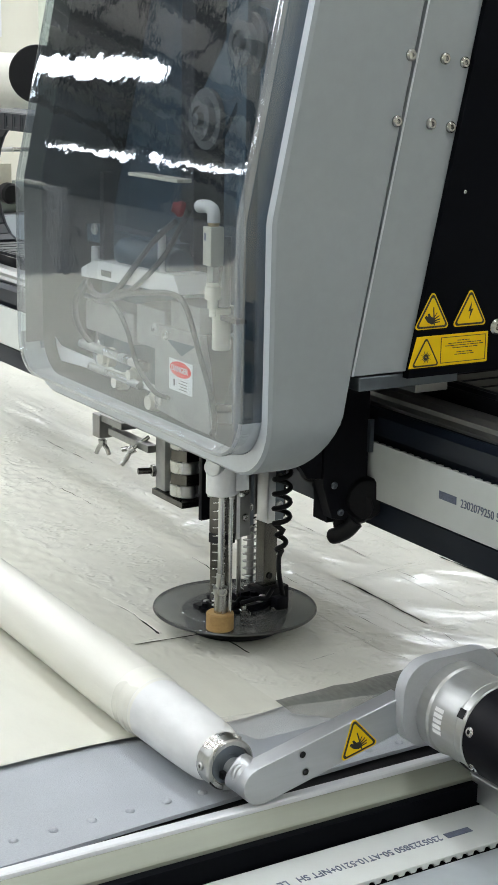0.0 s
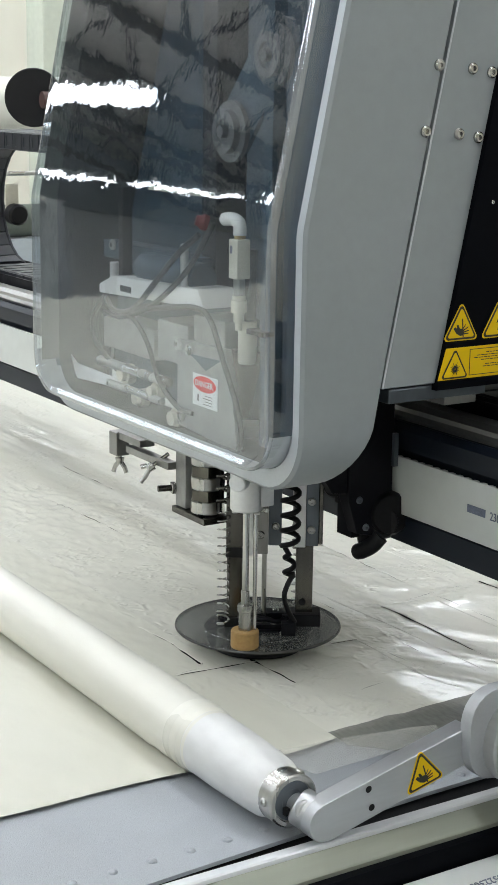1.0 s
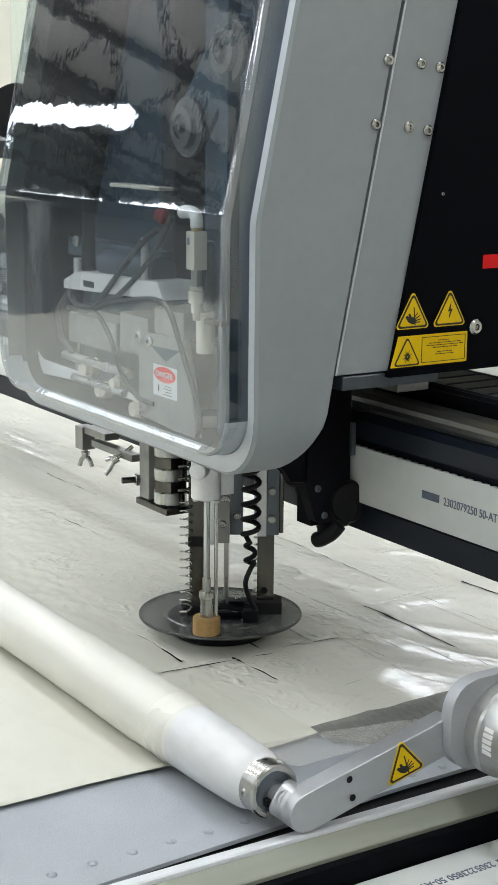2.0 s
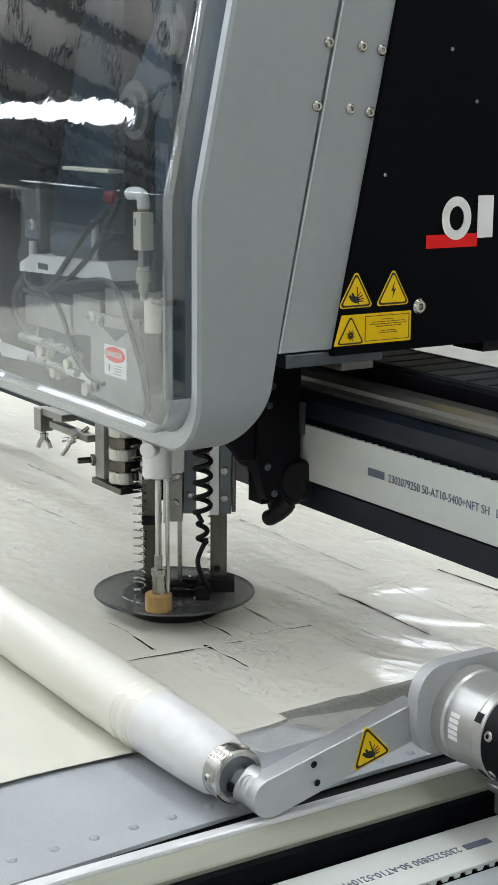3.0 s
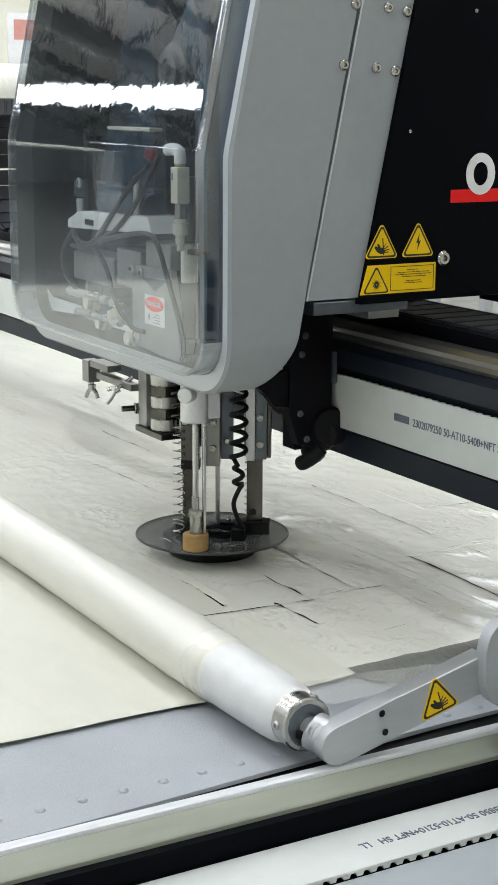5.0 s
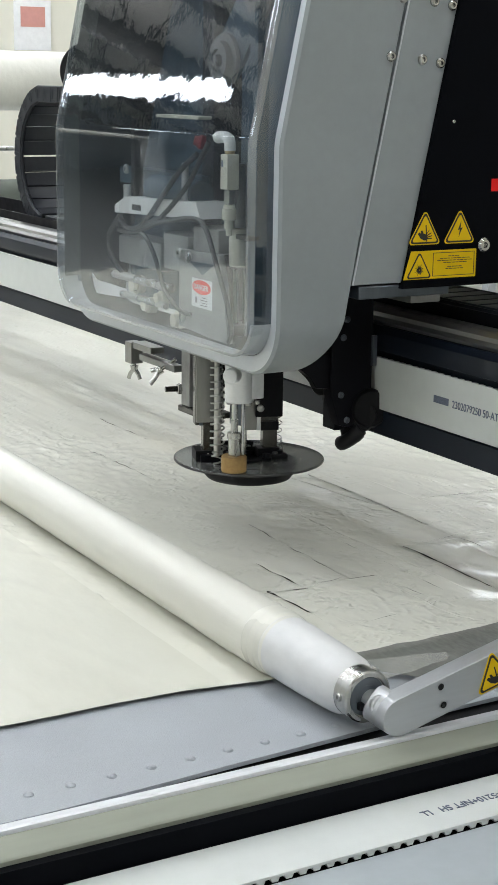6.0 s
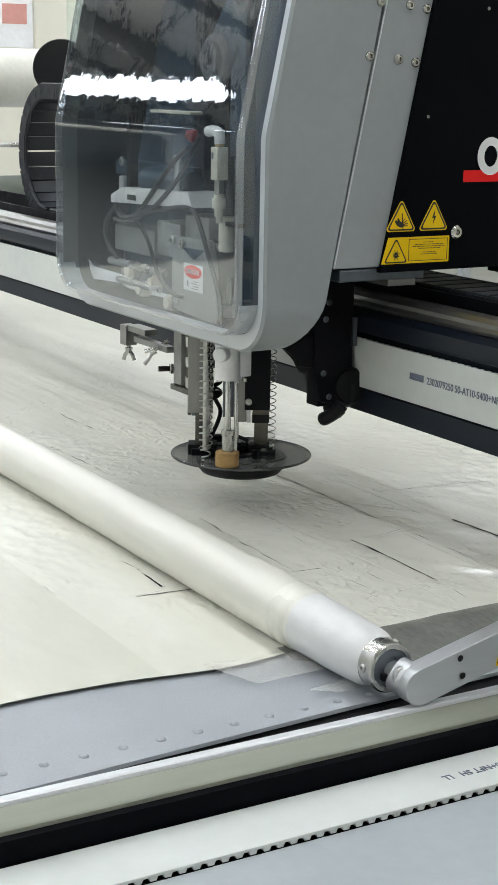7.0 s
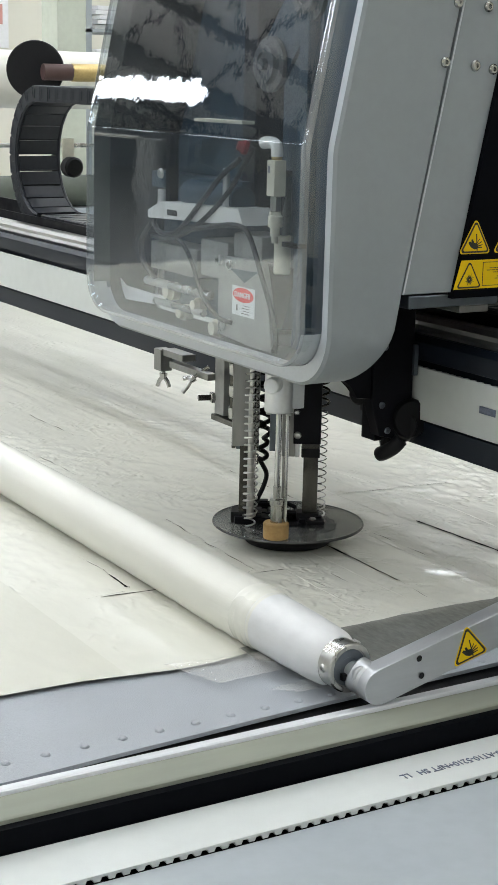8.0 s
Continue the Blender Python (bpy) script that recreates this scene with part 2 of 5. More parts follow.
def lathe(bm, axis, base, prof, n=32):
    """Turned body: prof is a run of (distance along the axis, radius)."""
    q = Vector(axis).normalized().to_track_quat("Z", "Y").to_matrix()
    b = Vector(base)
    rings = []
    for h, r in prof:
        if r <= 0:
            rings.append([bm.verts.new(b + q @ Vector((0, 0, h)))])
        else:
            rings.append([bm.verts.new(b + q @ Vector((r * math.cos(2 * math.pi * i / n), r * math.sin(2 * math.pi * i / n), h))) for i in range(n)])
    for a, c in zip(rings, rings[1:]):
        for i in range(n):
            j = (i + 1) % n
            if len(a) == 1 and len(c) > 1:
                bm.faces.new((a[0], c[i], c[j]))
            elif len(c) == 1 and len(a) > 1:
                bm.faces.new((a[i], c[0], a[j]))
            elif len(a) > 1:
                bm.faces.new((a[i], a[j], c[j], c[i]))
    return bm


def turned(axis, base, prof, n=32):
    return lathe(bmesh.new(), axis, base, prof, n)


def rod(axis, base, length, r, n=24, ch=None):
    c = min(r * 0.15, 0.001) if ch is None else ch
    return turned(axis, base, [(0, 0), (0, r - c), (c, r), (length - c, r), (length, r - c), (length, 0)], n)


def prism(bm, pts, axis, a, b, bevel=0.0):
    """A flat outline in the two other axes, made solid from a to b along the axis."""
    def place(u, v, w):
        return {"x": (w, u, v), "y": (u, w, v), "z": (u, v, w)}[axis]
    lo = [bm.verts.new(place(u, v, a)) for u, v in pts]
    hi = [bm.verts.new(place(u, v, b)) for u, v in pts]
    n = len(pts)
    fs = [bm.faces.new(lo), bm.faces.new(hi)]
    for i in range(n):
        fs.append(bm.faces.new((lo[i], lo[(i + 1) % n], hi[(i + 1) % n], hi[i])))
    if bevel:
        es = list({e for f in fs[:2] for e in f.edges})
        bmesh.ops.bevel(bm, geom=es, offset=bevel, segments=2, affect="EDGES", profile=0.5)
    return bm


def prismm(*a, **k):
    return prism(bmesh.new(), *a, **k)


def tube(bm, pts, r, n=8):
    """A round wire along a run of points."""
    pts = [Vector(p) for p in pts]
    rings = []
    up = None
    for i, p in enumerate(pts):
        d = (pts[min(i + 1, len(pts) - 1)] - pts[max(i - 1, 0)]).normalized()
        if up is None:
            up = d.orthogonal().normalized()
        up = (up - d * up.dot(d)).normalized()
        s = d.cross(up)
        rings.append([bm.verts.new(p + r * (math.cos(2 * math.pi * k / n) * up + math.sin(2 * math.pi * k / n) * s)) for k in range(n)])
    for a, c in zip(rings, rings[1:]):
        for k in range(n):
            bm.faces.new((a[k], a[(k + 1) % n], c[(k + 1) % n], c[k]))
    bm.faces.new(rings[0])
    bm.faces.new(rings[-1])
    return bm


def tubem(pts, r, n=8):
    return tube(bmesh.new(), pts, r, n)


def helix(cx, cy, z0, z1, r, turns, steps=14):
    k = int(turns * steps)
    return [(cx + r * math.cos(2 * math.pi * i / steps), cy + r * math.sin(2 * math.pi * i / steps), z0 + (z1 - z0) * i / k) for i in range(k + 1)]


def curve_through(pts, n=8):
    """Catmull-Rom run through a few points."""
    p = [Vector(a) for a in pts]
    p = [2 * p[0] - p[1]] + p + [2 * p[-1] - p[-2]]
    out = []
    for i in range(1, len(p) - 2):
        for k in range(n):
            t = k / n
            a, b, c, d = p[i - 1], p[i], p[i + 1], p[i + 2]
            out.append(0.5 * (2 * b + (c - a) * t + (2 * a - 5 * b + 4 * c - d) * t * t + (3 * b - a - 3 * c + d) * t ** 3))
    out.append(p[-2])
    return out


def lettering(name, text, size, m, material, parent, label="", depth=0.0002, width=None):
    cu = bpy.data.curves.new(name, "FONT")
    cu.body = text
    cu.size = size
    cu.extrude = depth
    ob = new(name + "_draft", cu)
    bpy.context.view_layer.update()
    me = bpy.data.meshes.new_from_object(ob.evaluated_get(bpy.context.evaluated_depsgraph_get()))
    bpy.data.objects.remove(ob)
    me.name = name
    if width:
        wide = max(v.co.x for v in me.vertices)
        me.transform(Matrix.Diagonal((width / wide, 1, 1, 1)))
    me.transform(m)
    me.materials.clear()
    me.materials.append(material)
    o = new(name, me)
    o.parent = parent
    if label:
        o["label"] = label
    return o


def frame_axes(origin, right, up):
    """Places flat work: its x along right, its y along up."""
    r, u = Vector(right).normalized(), Vector(up).normalized()
    m = Matrix.Identity(4)
    for i, v in enumerate((r, u, r.cross(u), Vector(origin))):
        m[0][i], m[1][i], m[2][i] = v
    return m


def screw_head(name, at, axis, r, parent, material=None, label=""):
    return part(name, turned(axis, at, [(0, 0), (0, r), (r * 0.35, r), (r * 0.6, r * 0.75), (r * 0.6, r * 0.42), (r * 0.2, r * 0.36), (r * 0.2, 0)], 16), material or STEEL, parent, label, 35)

# ---- the table: film, cloth, edge, rails (still) ----


def ripple(x, y):
    """Height of the laid film over the table: slack swells, then crumpled wrinkles beyond the cut pieces."""
    a = noise.noise(Vector((x * 5, y * 2.2, 0.3))) * 0.0009
    b = noise.noise(Vector((x * 17 + 3, y * 6.5, 1.7))) * 0.0005
    c = 1 - abs(noise.noise(Vector((x * 9 + y * 5, y * 4 - x * 3, 4.1)))) * 2.2
    d = max(c, 0) ** 4 * 0.0008
    h = 0.001 + a + b + d
    if -0.35 < x < 0.75 and y < 1.0:
        slack = 0.62 + 1.4 * noise.noise(Vector((x * 7, y * 5, 9.1)))
        far = min(max((y + 0.02) / 0.20, 0.10), 1.0)
        near = min(max((x + 0.16) / 0.12, 0.12), 1.0)
        k = min(max(slack, 0.12), 1.0) * far * near
        w = Vector((x * 74 + 0.9 * noise.noise(Vector((x * 20, y * 20, 3.0))), y * 46, 2.6))
        e = max(1 - abs(noise.noise(w)) * 3.0, 0) ** 2
        g = noise.noise(Vector((x * 120 + y * 30, y * 88 - x * 25, 5.5)))
        h += k * (0.00135 * e + 0.00075 * g)
    return h


def edge_y(x):
    """The cut edge of the laid cloth along the table's near side."""
    base = -0.178 - 0.012 * math.exp(-((x + 0.03) / 0.09) ** 2)
    return base + 0.004 * noise.noise(Vector((x * 11, 0.2, 0)))


def spaced(a, b, fine_a, fine_b, fine, coarse):
    out = [a]
    while out[-1] < b:
        x = out[-1]
        out.append(x + (fine if fine_a <= x < fine_b else coarse))
    return out


def laid_sheet(name, xs, ys, mat_, label, lift=0.0):
    bm = bmesh.new()
    grid = []
    for x in xs:
        e = edge_y(x)
        col = []
        for k, y in enumerate(ys):
            yy = e + (y - ys[0])
            h = ripple(x, yy) + lift
            col.append(bm.verts.new((x, yy, h if k else h * 0.3)))
        grid.append(col)
    for a, b in zip(grid, grid[1:]):
        for i in range(len(ys) - 1):
            bm.faces.new((a[i], b[i], b[i + 1], a[i + 1]))
    ob = part(name, bm, mat_, None, smooth=60)
    return tagged(ob, label, "cloth", kind="structure")


XS = spaced(-2.6, 1.15, -0.80, 0.62, 0.0036, 0.04)
YS = spaced(0.0, 2.35, 0.0, 0.80, 0.0040, 0.035)
YS = [y - 0.178 for y in YS]
ground_cloth = laid_sheet("ground_cloth", [x for x in XS if x < -0.090], YS, CLOTH, "bare cream cloth ahead of the roller on the table")
SEAM = next(x for x in XS if x > 0.012)
laid_sheet("taut_film", [x for x in XS if -0.0942 < x <= SEAM], YS, TAUT, "taut clear film over cream cloth, dimmed beside the roller")
ground_film = laid_sheet("ground_film", [x for x in XS if x >= SEAM], YS, FILM, "wrinkled clear film over cut cream cloth on the table")

# grey conveyor cover, with its edge drifting off the rail
bm = bmesh.new()
EDGE = [(-2.7, -0.316), (-0.30, -0.3105), (-0.12, -0.300), (0.02, -0.292), (0.3, -0.286), (1.2, -0.284)]
xs = spaced(-2.6, 1.2, -0.35, 0.4, 0.02, 0.08)
cols = []
for x in xs:
    for (xa, ya), (xb, yb) in zip(EDGE, EDGE[1:]):
        if xa <= x <= xb:
            ye = ya + (yb - ya) * (x - xa) / (xb - xa)
    cols.append([bm.verts.new((x, y, -0.0030 + 0.0006 * noise.noise(Vector((x * 14, y * 14, 0))))) for y in (ye, -0.281, -0.25, -0.21, -0.17, -0.10)] + [bm.verts.new((x, ye, -0.006))])
for a, b in zip(cols, cols[1:]):
    for i in range(5):
        bm.faces.new((a[i], b[i], b[i + 1], a[i + 1]))
    bm.faces.new((a[0], b[0], b[6], a[6]))
conveyor = tagged(part("ground_vinyl", bm, VINYL, None, smooth=60), "grey perforated vinyl strip with a row of rivets", "table cover", kind="structure")
for i in range(-14, 15):
    x = -0.1715 + i * 0.0289
    part("rivet", turned((0, 0, 1), (x, -0.281, -0.0032), [(0, 0.0036), (0.0008, 0.0034), (0.0016, 0.0022), (0.0019, 0)], 12), VINYL, conveyor, smooth=50)

tagged(part("ground_rubber", boxm(-2.6, 1.2, -0.318, -0.05, -0.05, -0.008), RUBBER, None), "black rubber bed under the vinyl strip", "table bed", kind="structure")

# edge rail of the table
rail = empty("table_rail", "long aluminium edge rail with a bright lip on the table", "rail")
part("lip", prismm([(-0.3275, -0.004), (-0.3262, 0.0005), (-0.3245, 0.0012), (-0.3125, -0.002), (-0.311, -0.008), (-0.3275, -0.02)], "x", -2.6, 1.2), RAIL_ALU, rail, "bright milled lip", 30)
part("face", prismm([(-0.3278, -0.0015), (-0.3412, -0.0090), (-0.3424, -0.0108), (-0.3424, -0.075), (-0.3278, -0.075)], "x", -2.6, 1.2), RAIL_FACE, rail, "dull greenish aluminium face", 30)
part("channel", boxm(-2.6, 1.2, -0.3495, -0.3426, -0.09, -0.0135), BLACK, rail, "black channel")
part("channel_floor", boxm(-2.6, 1.2, -0.43, -0.3497, -0.09, -0.055), BLACK, rail)
panel = tagged(part("table_side", prismm([(-0.4022, -0.0350), (-0.4032, -0.0339), (-0.52, -0.0339), (-0.53, -0.040), (-0.53, -0.85), (-0.50, -0.85), (-0.50, -0.054), (-0.4022, -0.054)], "x", -2.6, 1.2), GREY_PANEL, None, smooth=30), "smooth grey sheet metal side panel of the table", "side panel", kind="structure")
tagged(part("table_body", boxm(-2.6, 1.2, -0.32, 2.4, -0.85, -0.055), GREY_PANEL, None), "grey body of the cutting table", "table", kind="structure")

# ---- gantry: beam, belts, roller, arm and motor ----
beam = empty("gantry_beam", "dark navy gantry beam with steel guide rail across the table", "gantry")
Y0, Y1 = -0.75, 1.9
part("beam_body", prismm([(0.160, 0.108), (0.160, 0.131), (0.1665, 0.133), (0.1665, 0.188), (0.160, 0.190), (0.1585, 0.195), (0.1585, 0.207), (0.163, 0.213), (0.30, 0.213), (0.30, 0.108)], "y", Y0, Y1), NAVY, beam, "dark navy anodised beam", 30)
part("guide_rail", prismm([(0.166, 0.2135), (0.163, 0.2175), (0.1655, 0.221), (0.164, 0.2255), (0.168, 0.230), (0.184, 0.230), (0.187, 0.2255), (0.1855, 0.221), (0.188, 0.2175), (0.185, 0.2135)], "y", Y0, Y1), GUIDE, beam, "polished steel guide rail", 25)
part("chain_tray", prismm([(0.192, 0.2135), (0.192, 0.240), (0.194, 0.240), (0.194, 0.2155), (0.285, 0.2155), (0.285, 0.240), (0.287, 0.240), (0.287, 0.2135)], "y", Y0, Y1), BLACK_METAL, beam, "black cable tray")


def toothed_belt(name, label, length, material):
    """A 50 mm belt along x from 0: its back is up (+z), its teeth below, 10 mm apart."""
    thing = empty(name, label, "belt")
    part("band", boxm(0, length, -0.025, 0.025, -0.0022, 0, 0.0003, 1), material, thing)
    bm = bmesh.new()
    for i in range(int(length / 0.01)):
        x = i * 0.01
        vs = [[bm.verts.new((x + u, s * 0.0249, w)) for u, w in ((0.0012, -0.0021), (0.0023, -0.0047), (0.0064, -0.0047), (0.0075, -0.0021))] for s in (-1, 1)]
        bm.faces.new(vs[0])
        bm.faces.new(vs[1])
        for k in range(3):
            bm.faces.new((vs[0][k], vs[0][k + 1], vs[1][k + 1], vs[1][k]))
    tagged(part("teeth", bm, material, thing, "row of moulded teeth"), kind="stuff")
    return thing


belt = toothed_belt("drive_belt", "white toothed drive belt with printed code along the gantry beam", 2.6, BELT)
BELT_TURN = Matrix(((0, 0, -1, 0.1562), (-1, 0, 0, 1.85), (0, 1, 0, 0.1592), (0, 0, 0, 1)))
TXT = frame_axes((1.85 + 0.0788, 0.0, 0.0003), (1, 0, 0), (0, 1, 0))
lettering("print", "2302079250 50-AT10-5400+NFT SH   LL", 0.0098, TXT @ Matrix.Translation((0.0275, -0.0022, 0)), INK, belt, "dotted blue black code", width=0.1415)
part("brand_mark", boxm(1.85 + 0.0788, 1.85 + 0.1010, -0.0018, 0.0048, 0.0001, 0.0005), INK, belt, "blue black printed bar")

edge_belt = toothed_belt("drive_belt", "white toothed drive belt with printed code beside the table rail", 2.0, BELT)
LOW = Matrix(((1, 0, 0, -0.85), (0, 1, 0, -0.3768), (0, 0, 1, -0.0292), (0, 0, 0, 1)))
lettering("print", "2305223850 50-AT10-5210+NFT SH   LL", 0.0098, frame_axes((0.876, 0.0015, 0.0003), (-1, 0, 0), (0, -1, 0)), INK, edge_belt, "dotted blue black code", width=0.136)
part("brand_mark", boxm(0.880, 0.902, -0.0052, 0.0012, 0.0001, 0.0005), INK, edge_belt, "blue black printed bar")

# film roller that presses the film ahead of the gantry
roller = empty("film_roller", "milky white film roll on a pressing roller", "roller")
RX, RZ, RR = -0.1035, 0.0246, 0.0252
prof = [(0, 0.0246)]
h = 0.0
for i in range(14):
    h += 0.004 + 0.004 * random.random()
    prof.append((h, 0.0244 + (0.0012 if i % 2 else 0.0) * random.random() + 0.0009 * min(i / 5, 1)))
for i in range(40):
    h += 0.05
    prof.append((h, RR - 0.0002 + 0.0005 * random.random()))
prof.append((h, 0))
part("roll", turned((0, 1, 0), (0, -0.196, 0), prof, 64), ROLLFILM, roller, smooth=40)
part("end_sleeve", turned((0, -1, 0), (0, -0.186, 0), [(0, 0.0243), (0.005, 0.0245), (0.030, 0.0243), (0.050, 0.0239), (0.076, 0.0230), (0.090, 0.0220), (0.0985, 0.0192), (0.101, 0.0182), (0.101, 0)], 64), END_WHITE, roller, "smooth white roller end", smooth=40)
part("collar", turned((0, -1, 0), (0, -0.2865, 0), [(0, 0.0180), (0.001, 0.0190), (0.0150, 0.0190), (0.0162, 0.0178), (0.0162, 0.0150), (0.0142, 0.0146), (0.0142, 0)], 48), STEEL, roller, "bright turned steel collar", 30)
part("bearing", turned((0, -1, 0), (0, -0.3002, 0), [(0, 0.0144), (0.0010, 0.0138), (0.0012, 0.0085), (0.0006, 0.0080), (0.0006, 0)], 32), SLATE, roller, "dark steel bearing face", 30)
for a in (178, 58, 298):
    v = Vector((math.cos(radians(a)), 0, math.sin(radians(a))))
    screw_head("grub_screw", v * 0.0186 + Vector((0, -0.2945, 0)), v, 0.0032, roller)

part("film_edge", turned((0, -1, 0), (0, -0.166, 0), [(0, 0.0250), (0.003, 0.0260), (0.005, 0.0254), (0.010, 0.0255), (0.0115, 0.0262), (0.013, 0.0253), (0.019, 0.0252), (0.0205, 0.0257), (0.022, 0.0250), (0.0255, 0.0246)], 64), WRAP, roller, "yellowed wound film edges", smooth=60)

arm = empty("roller_arm", "silver grey swing arm holding the film roller", "arm")
part("shaft", rod((0, -1, 0), (RX + 0.003, -0.288, RZ - 0.003), 0.026, 0.0078), ALU, arm, smooth=30)
tip, root = Vector((-0.0927, 0.0158)), Vector((0.030, 0.0456))
d = (root - tip).normalized()
nrm = Vector((-d.y, d.x))
ARM_PTS = [tuple(tip + 0.0137 * Vector((math.cos(a), math.sin(a)))) for a in np.linspace(math.atan2(nrm.y, nrm.x), math.atan2(nrm.y, nrm.x) + math.pi, 17)]
ARM_PTS += [tuple(root - nrm * 0.0137), tuple(root + nrm * 0.0137)]
part("bar", prismm(ARM_PTS, "y", -0.326, -0.311, 0.0008), ARM_ALU, arm, smooth=30)
part("knuckle", rod((-0.0062, 0.0130, 0.0048), (tip.x, -0.3135, tip.y), 0.0142, 0.0133, 48), ARM_ALU, arm, "silver round knuckle", 30)
part("clamp_slit", boxm(tip.x - 0.0190, tip.x - 0.010, -0.3055, -0.3014, tip.y + 0.0010, tip.y + 0.0060), RUBBER, arm, "dark clamp slit")
part("clamp_bolt", rod((0.3, -1, -0.1), (tip.x - 0.0118, -0.2985, tip.y - 0.004), 0.010, 0.0034, 16), CHROME, arm, smooth=40)
for x, z in ((-0.0592, 0.0325), (-0.0562, 0.0186)):
    part("screw_hole", turned((0, -1, 0), (x, -0.3262, z), [(0, 0), (0.0001, 0.0022), (0.0004, 0.0025), (0.0004, 0.0018), (0.0002, 0.0016), (0.0002, 0)], 16), RUBBER, arm, "small recessed screw")


def triangle_sign(name, m, side, symbol, parent, label):
    """Yellow warning triangle with black border; its base centre is at the origin of m, facing +z."""
    h = side * 0.866

    def tri(k, r, z0, z1):
        cs = [(-side / 2 * k, -h / 3 * k), (side / 2 * k, -h / 3 * k), (0, h * 2 / 3 * k)]
        pts = []
        for i, (x, y) in enumerate(cs):
            base = math.radians((210, 330, 90)[i])
            for j in range(-3, 4):
                a = base + math.radians(20 * j)
                pts.append((x * (1 - 2.0 * r / h) + r * math.cos(a), h / 3 + y * (1 - 2.0 * r / h) + r * math.sin(a)))
        b = prismm(pts, "z", z0, z1)
        b.transform(m)
        return b
    t = part(name, tri(1.0, side * 0.075, 0, 0.0003), YELLOW, parent, label)
    part("border", tri(0.90, side * 0.07, 0.0003, 0.0005), SIGN_BLACK, t, "black border")
    part("field", tri(0.76, side * 0.04, 0.0005, 0.0007), YELLOW, t, "yellow field")
    bm = bmesh.new()
    s = side
    if symbol == "bolt":
        prism(bm, [(0.03 * s, 0.58 * s), (-0.07 * s, 0.33 * s), (-0.005 * s, 0.345 * s), (-0.035 * s, 0.14 * s), (0.08 * s, 0.40 * s), (0.015 * s, 0.385 * s)], "z", 0.0007, 0.0009)
    elif symbol == "star":
        for i in range(16):
            a = 2 * math.pi * i / 16
            c, q = Vector((math.cos(a), math.sin(a))), Vector((-math.sin(a), math.cos(a)))
            o = Vector((0, 0.27 * s))
            prism(bm, [tuple(o + c * 0.02 * s - q * 0.02 * s), tuple(o + c * (0.2 if i % 2 else 0.15) * s), tuple(o + c * 0.02 * s + q * 0.02 * s)], "z", 0.0007, 0.0009 + 0.00001 * i)
    else:
        hand = [(-0.24, 0.27), (-0.15, 0.15), (-0.03, 0.09), (0.06, 0.10), (0.09, 0.17), (0.05, 0.25), (-0.05, 0.27), (-0.10, 0.36), (-0.15, 0.35), (-0.13, 0.27), (-0.19, 0.31)]
        prism(bm, [(u * s, v * s) for u, v in hand], "z", 0.0007, 0.0009)
        for k, (u0, v0, u1, v1) in enumerate(((0.03, 0.13, 0.22, 0.14), (0.05, 0.17, 0.23, 0.21), (0.05, 0.21, 0.20, 0.29), (0.03, 0.24, 0.13, 0.36))):
            prism(bm, [(u0 * s, (v0 - 0.016) * s), (u1 * s, (v1 - 0.012) * s), (u1 * s, (v1 + 0.012) * s), (u0 * s, (v0 + 0.018) * s)], "z", 0.00072, 0.00092 + 0.00001 * k)
        prism(bm, [(0.00 * s, 0.50 * s), (0.03 * s, 0.50 * s), (0.075 * s, 0.06 * s), (0.045 * s, 0.06 * s)], "z", 0.00074, 0.00097)
    bm.transform(m)
    part("symbol", bm, SIGN_BLACK, t, "black pictogram")
    return t


up = Vector((nrm.x, 0, nrm.y))
along = Vector((d.x, 0, d.y))
SIGN_AT = Vector((-0.0102, -0.3262, 0.0238))
triangle_sign("warning_sign", frame_axes(SIGN_AT, along, up), 0.0315, "cut", arm, "yellow triangular crush warning sticker")

MX, MZ = 0.0675, 0.0462
motor = empty("arm_motor", "silver gear motor with a black end cap beside the arm", "motor")
fl = []
for cx, cz, a0 in ((0.0445, 0.0630, 90), (0.0445, 0.0430, 180), (0.096, 0.0400, 270), (0.088, 0.0630, 0)):
    for k in range(7):
        a = radians(a0 + 15 * k)
        fl.append((cx + 0.0235 * math.cos(a), cz + 0.0235 * math.sin(a)))
part("flange", prismm(fl, "y", -0.335, -0.324, 0.0008), ALU_PAINT, motor, "silver grey rounded flange", 30)
part("gear_case", turned((0, -1, 0), (MX, -0.333, MZ), [(0, 0), (0, 0.0335), (0.0015, 0.0345), (0.0125, 0.0345), (0.0135, 0.0338), (0.0145, 0.0332), (0.030, 0.0332), (0.0305, 0.0338), (0.0435, 0.0338), (0.044, 0.0333), (0.0445, 0.0338), (0.051, 0.0338), (0.052, 0.0330), (0.052, 0)], 72), GEAR, motor, "bright ribbed cylinder", 30)
part("end_cap", turned((0, -1, 0), (MX, -0.385, MZ), [(0, 0), (0, 0.0325), (0.001, 0.0335), (0.06, 0.0335), (0.063, 0.031), (0.063, 0)], 64), BLACK_METAL, motor, "black cap", 30)
for a in (215, 165, 265, 315):
    v = Vector((math.cos(radians(a)), 0, math.sin(radians(a))))
    screw_head("cap_screw", v * 0.0325 + Vector((MX, -0.392, MZ)), v, 0.0038, motor)
for a in (150, 225):
    v = Vector((math.cos(radians(a)), 0, math.sin(radians(a))))
    part("slot", boxm(-0.003, 0.003, -0.0035, 0.0035, 0, 0.0007, m=frame_axes(v * 0.0336 + Vector((MX, -0.379, MZ)), (0, 1, 0), v.cross(Vector((0, 1, 0))))), RUBBER, motor, "dark slot")
bm = bmesh.new()
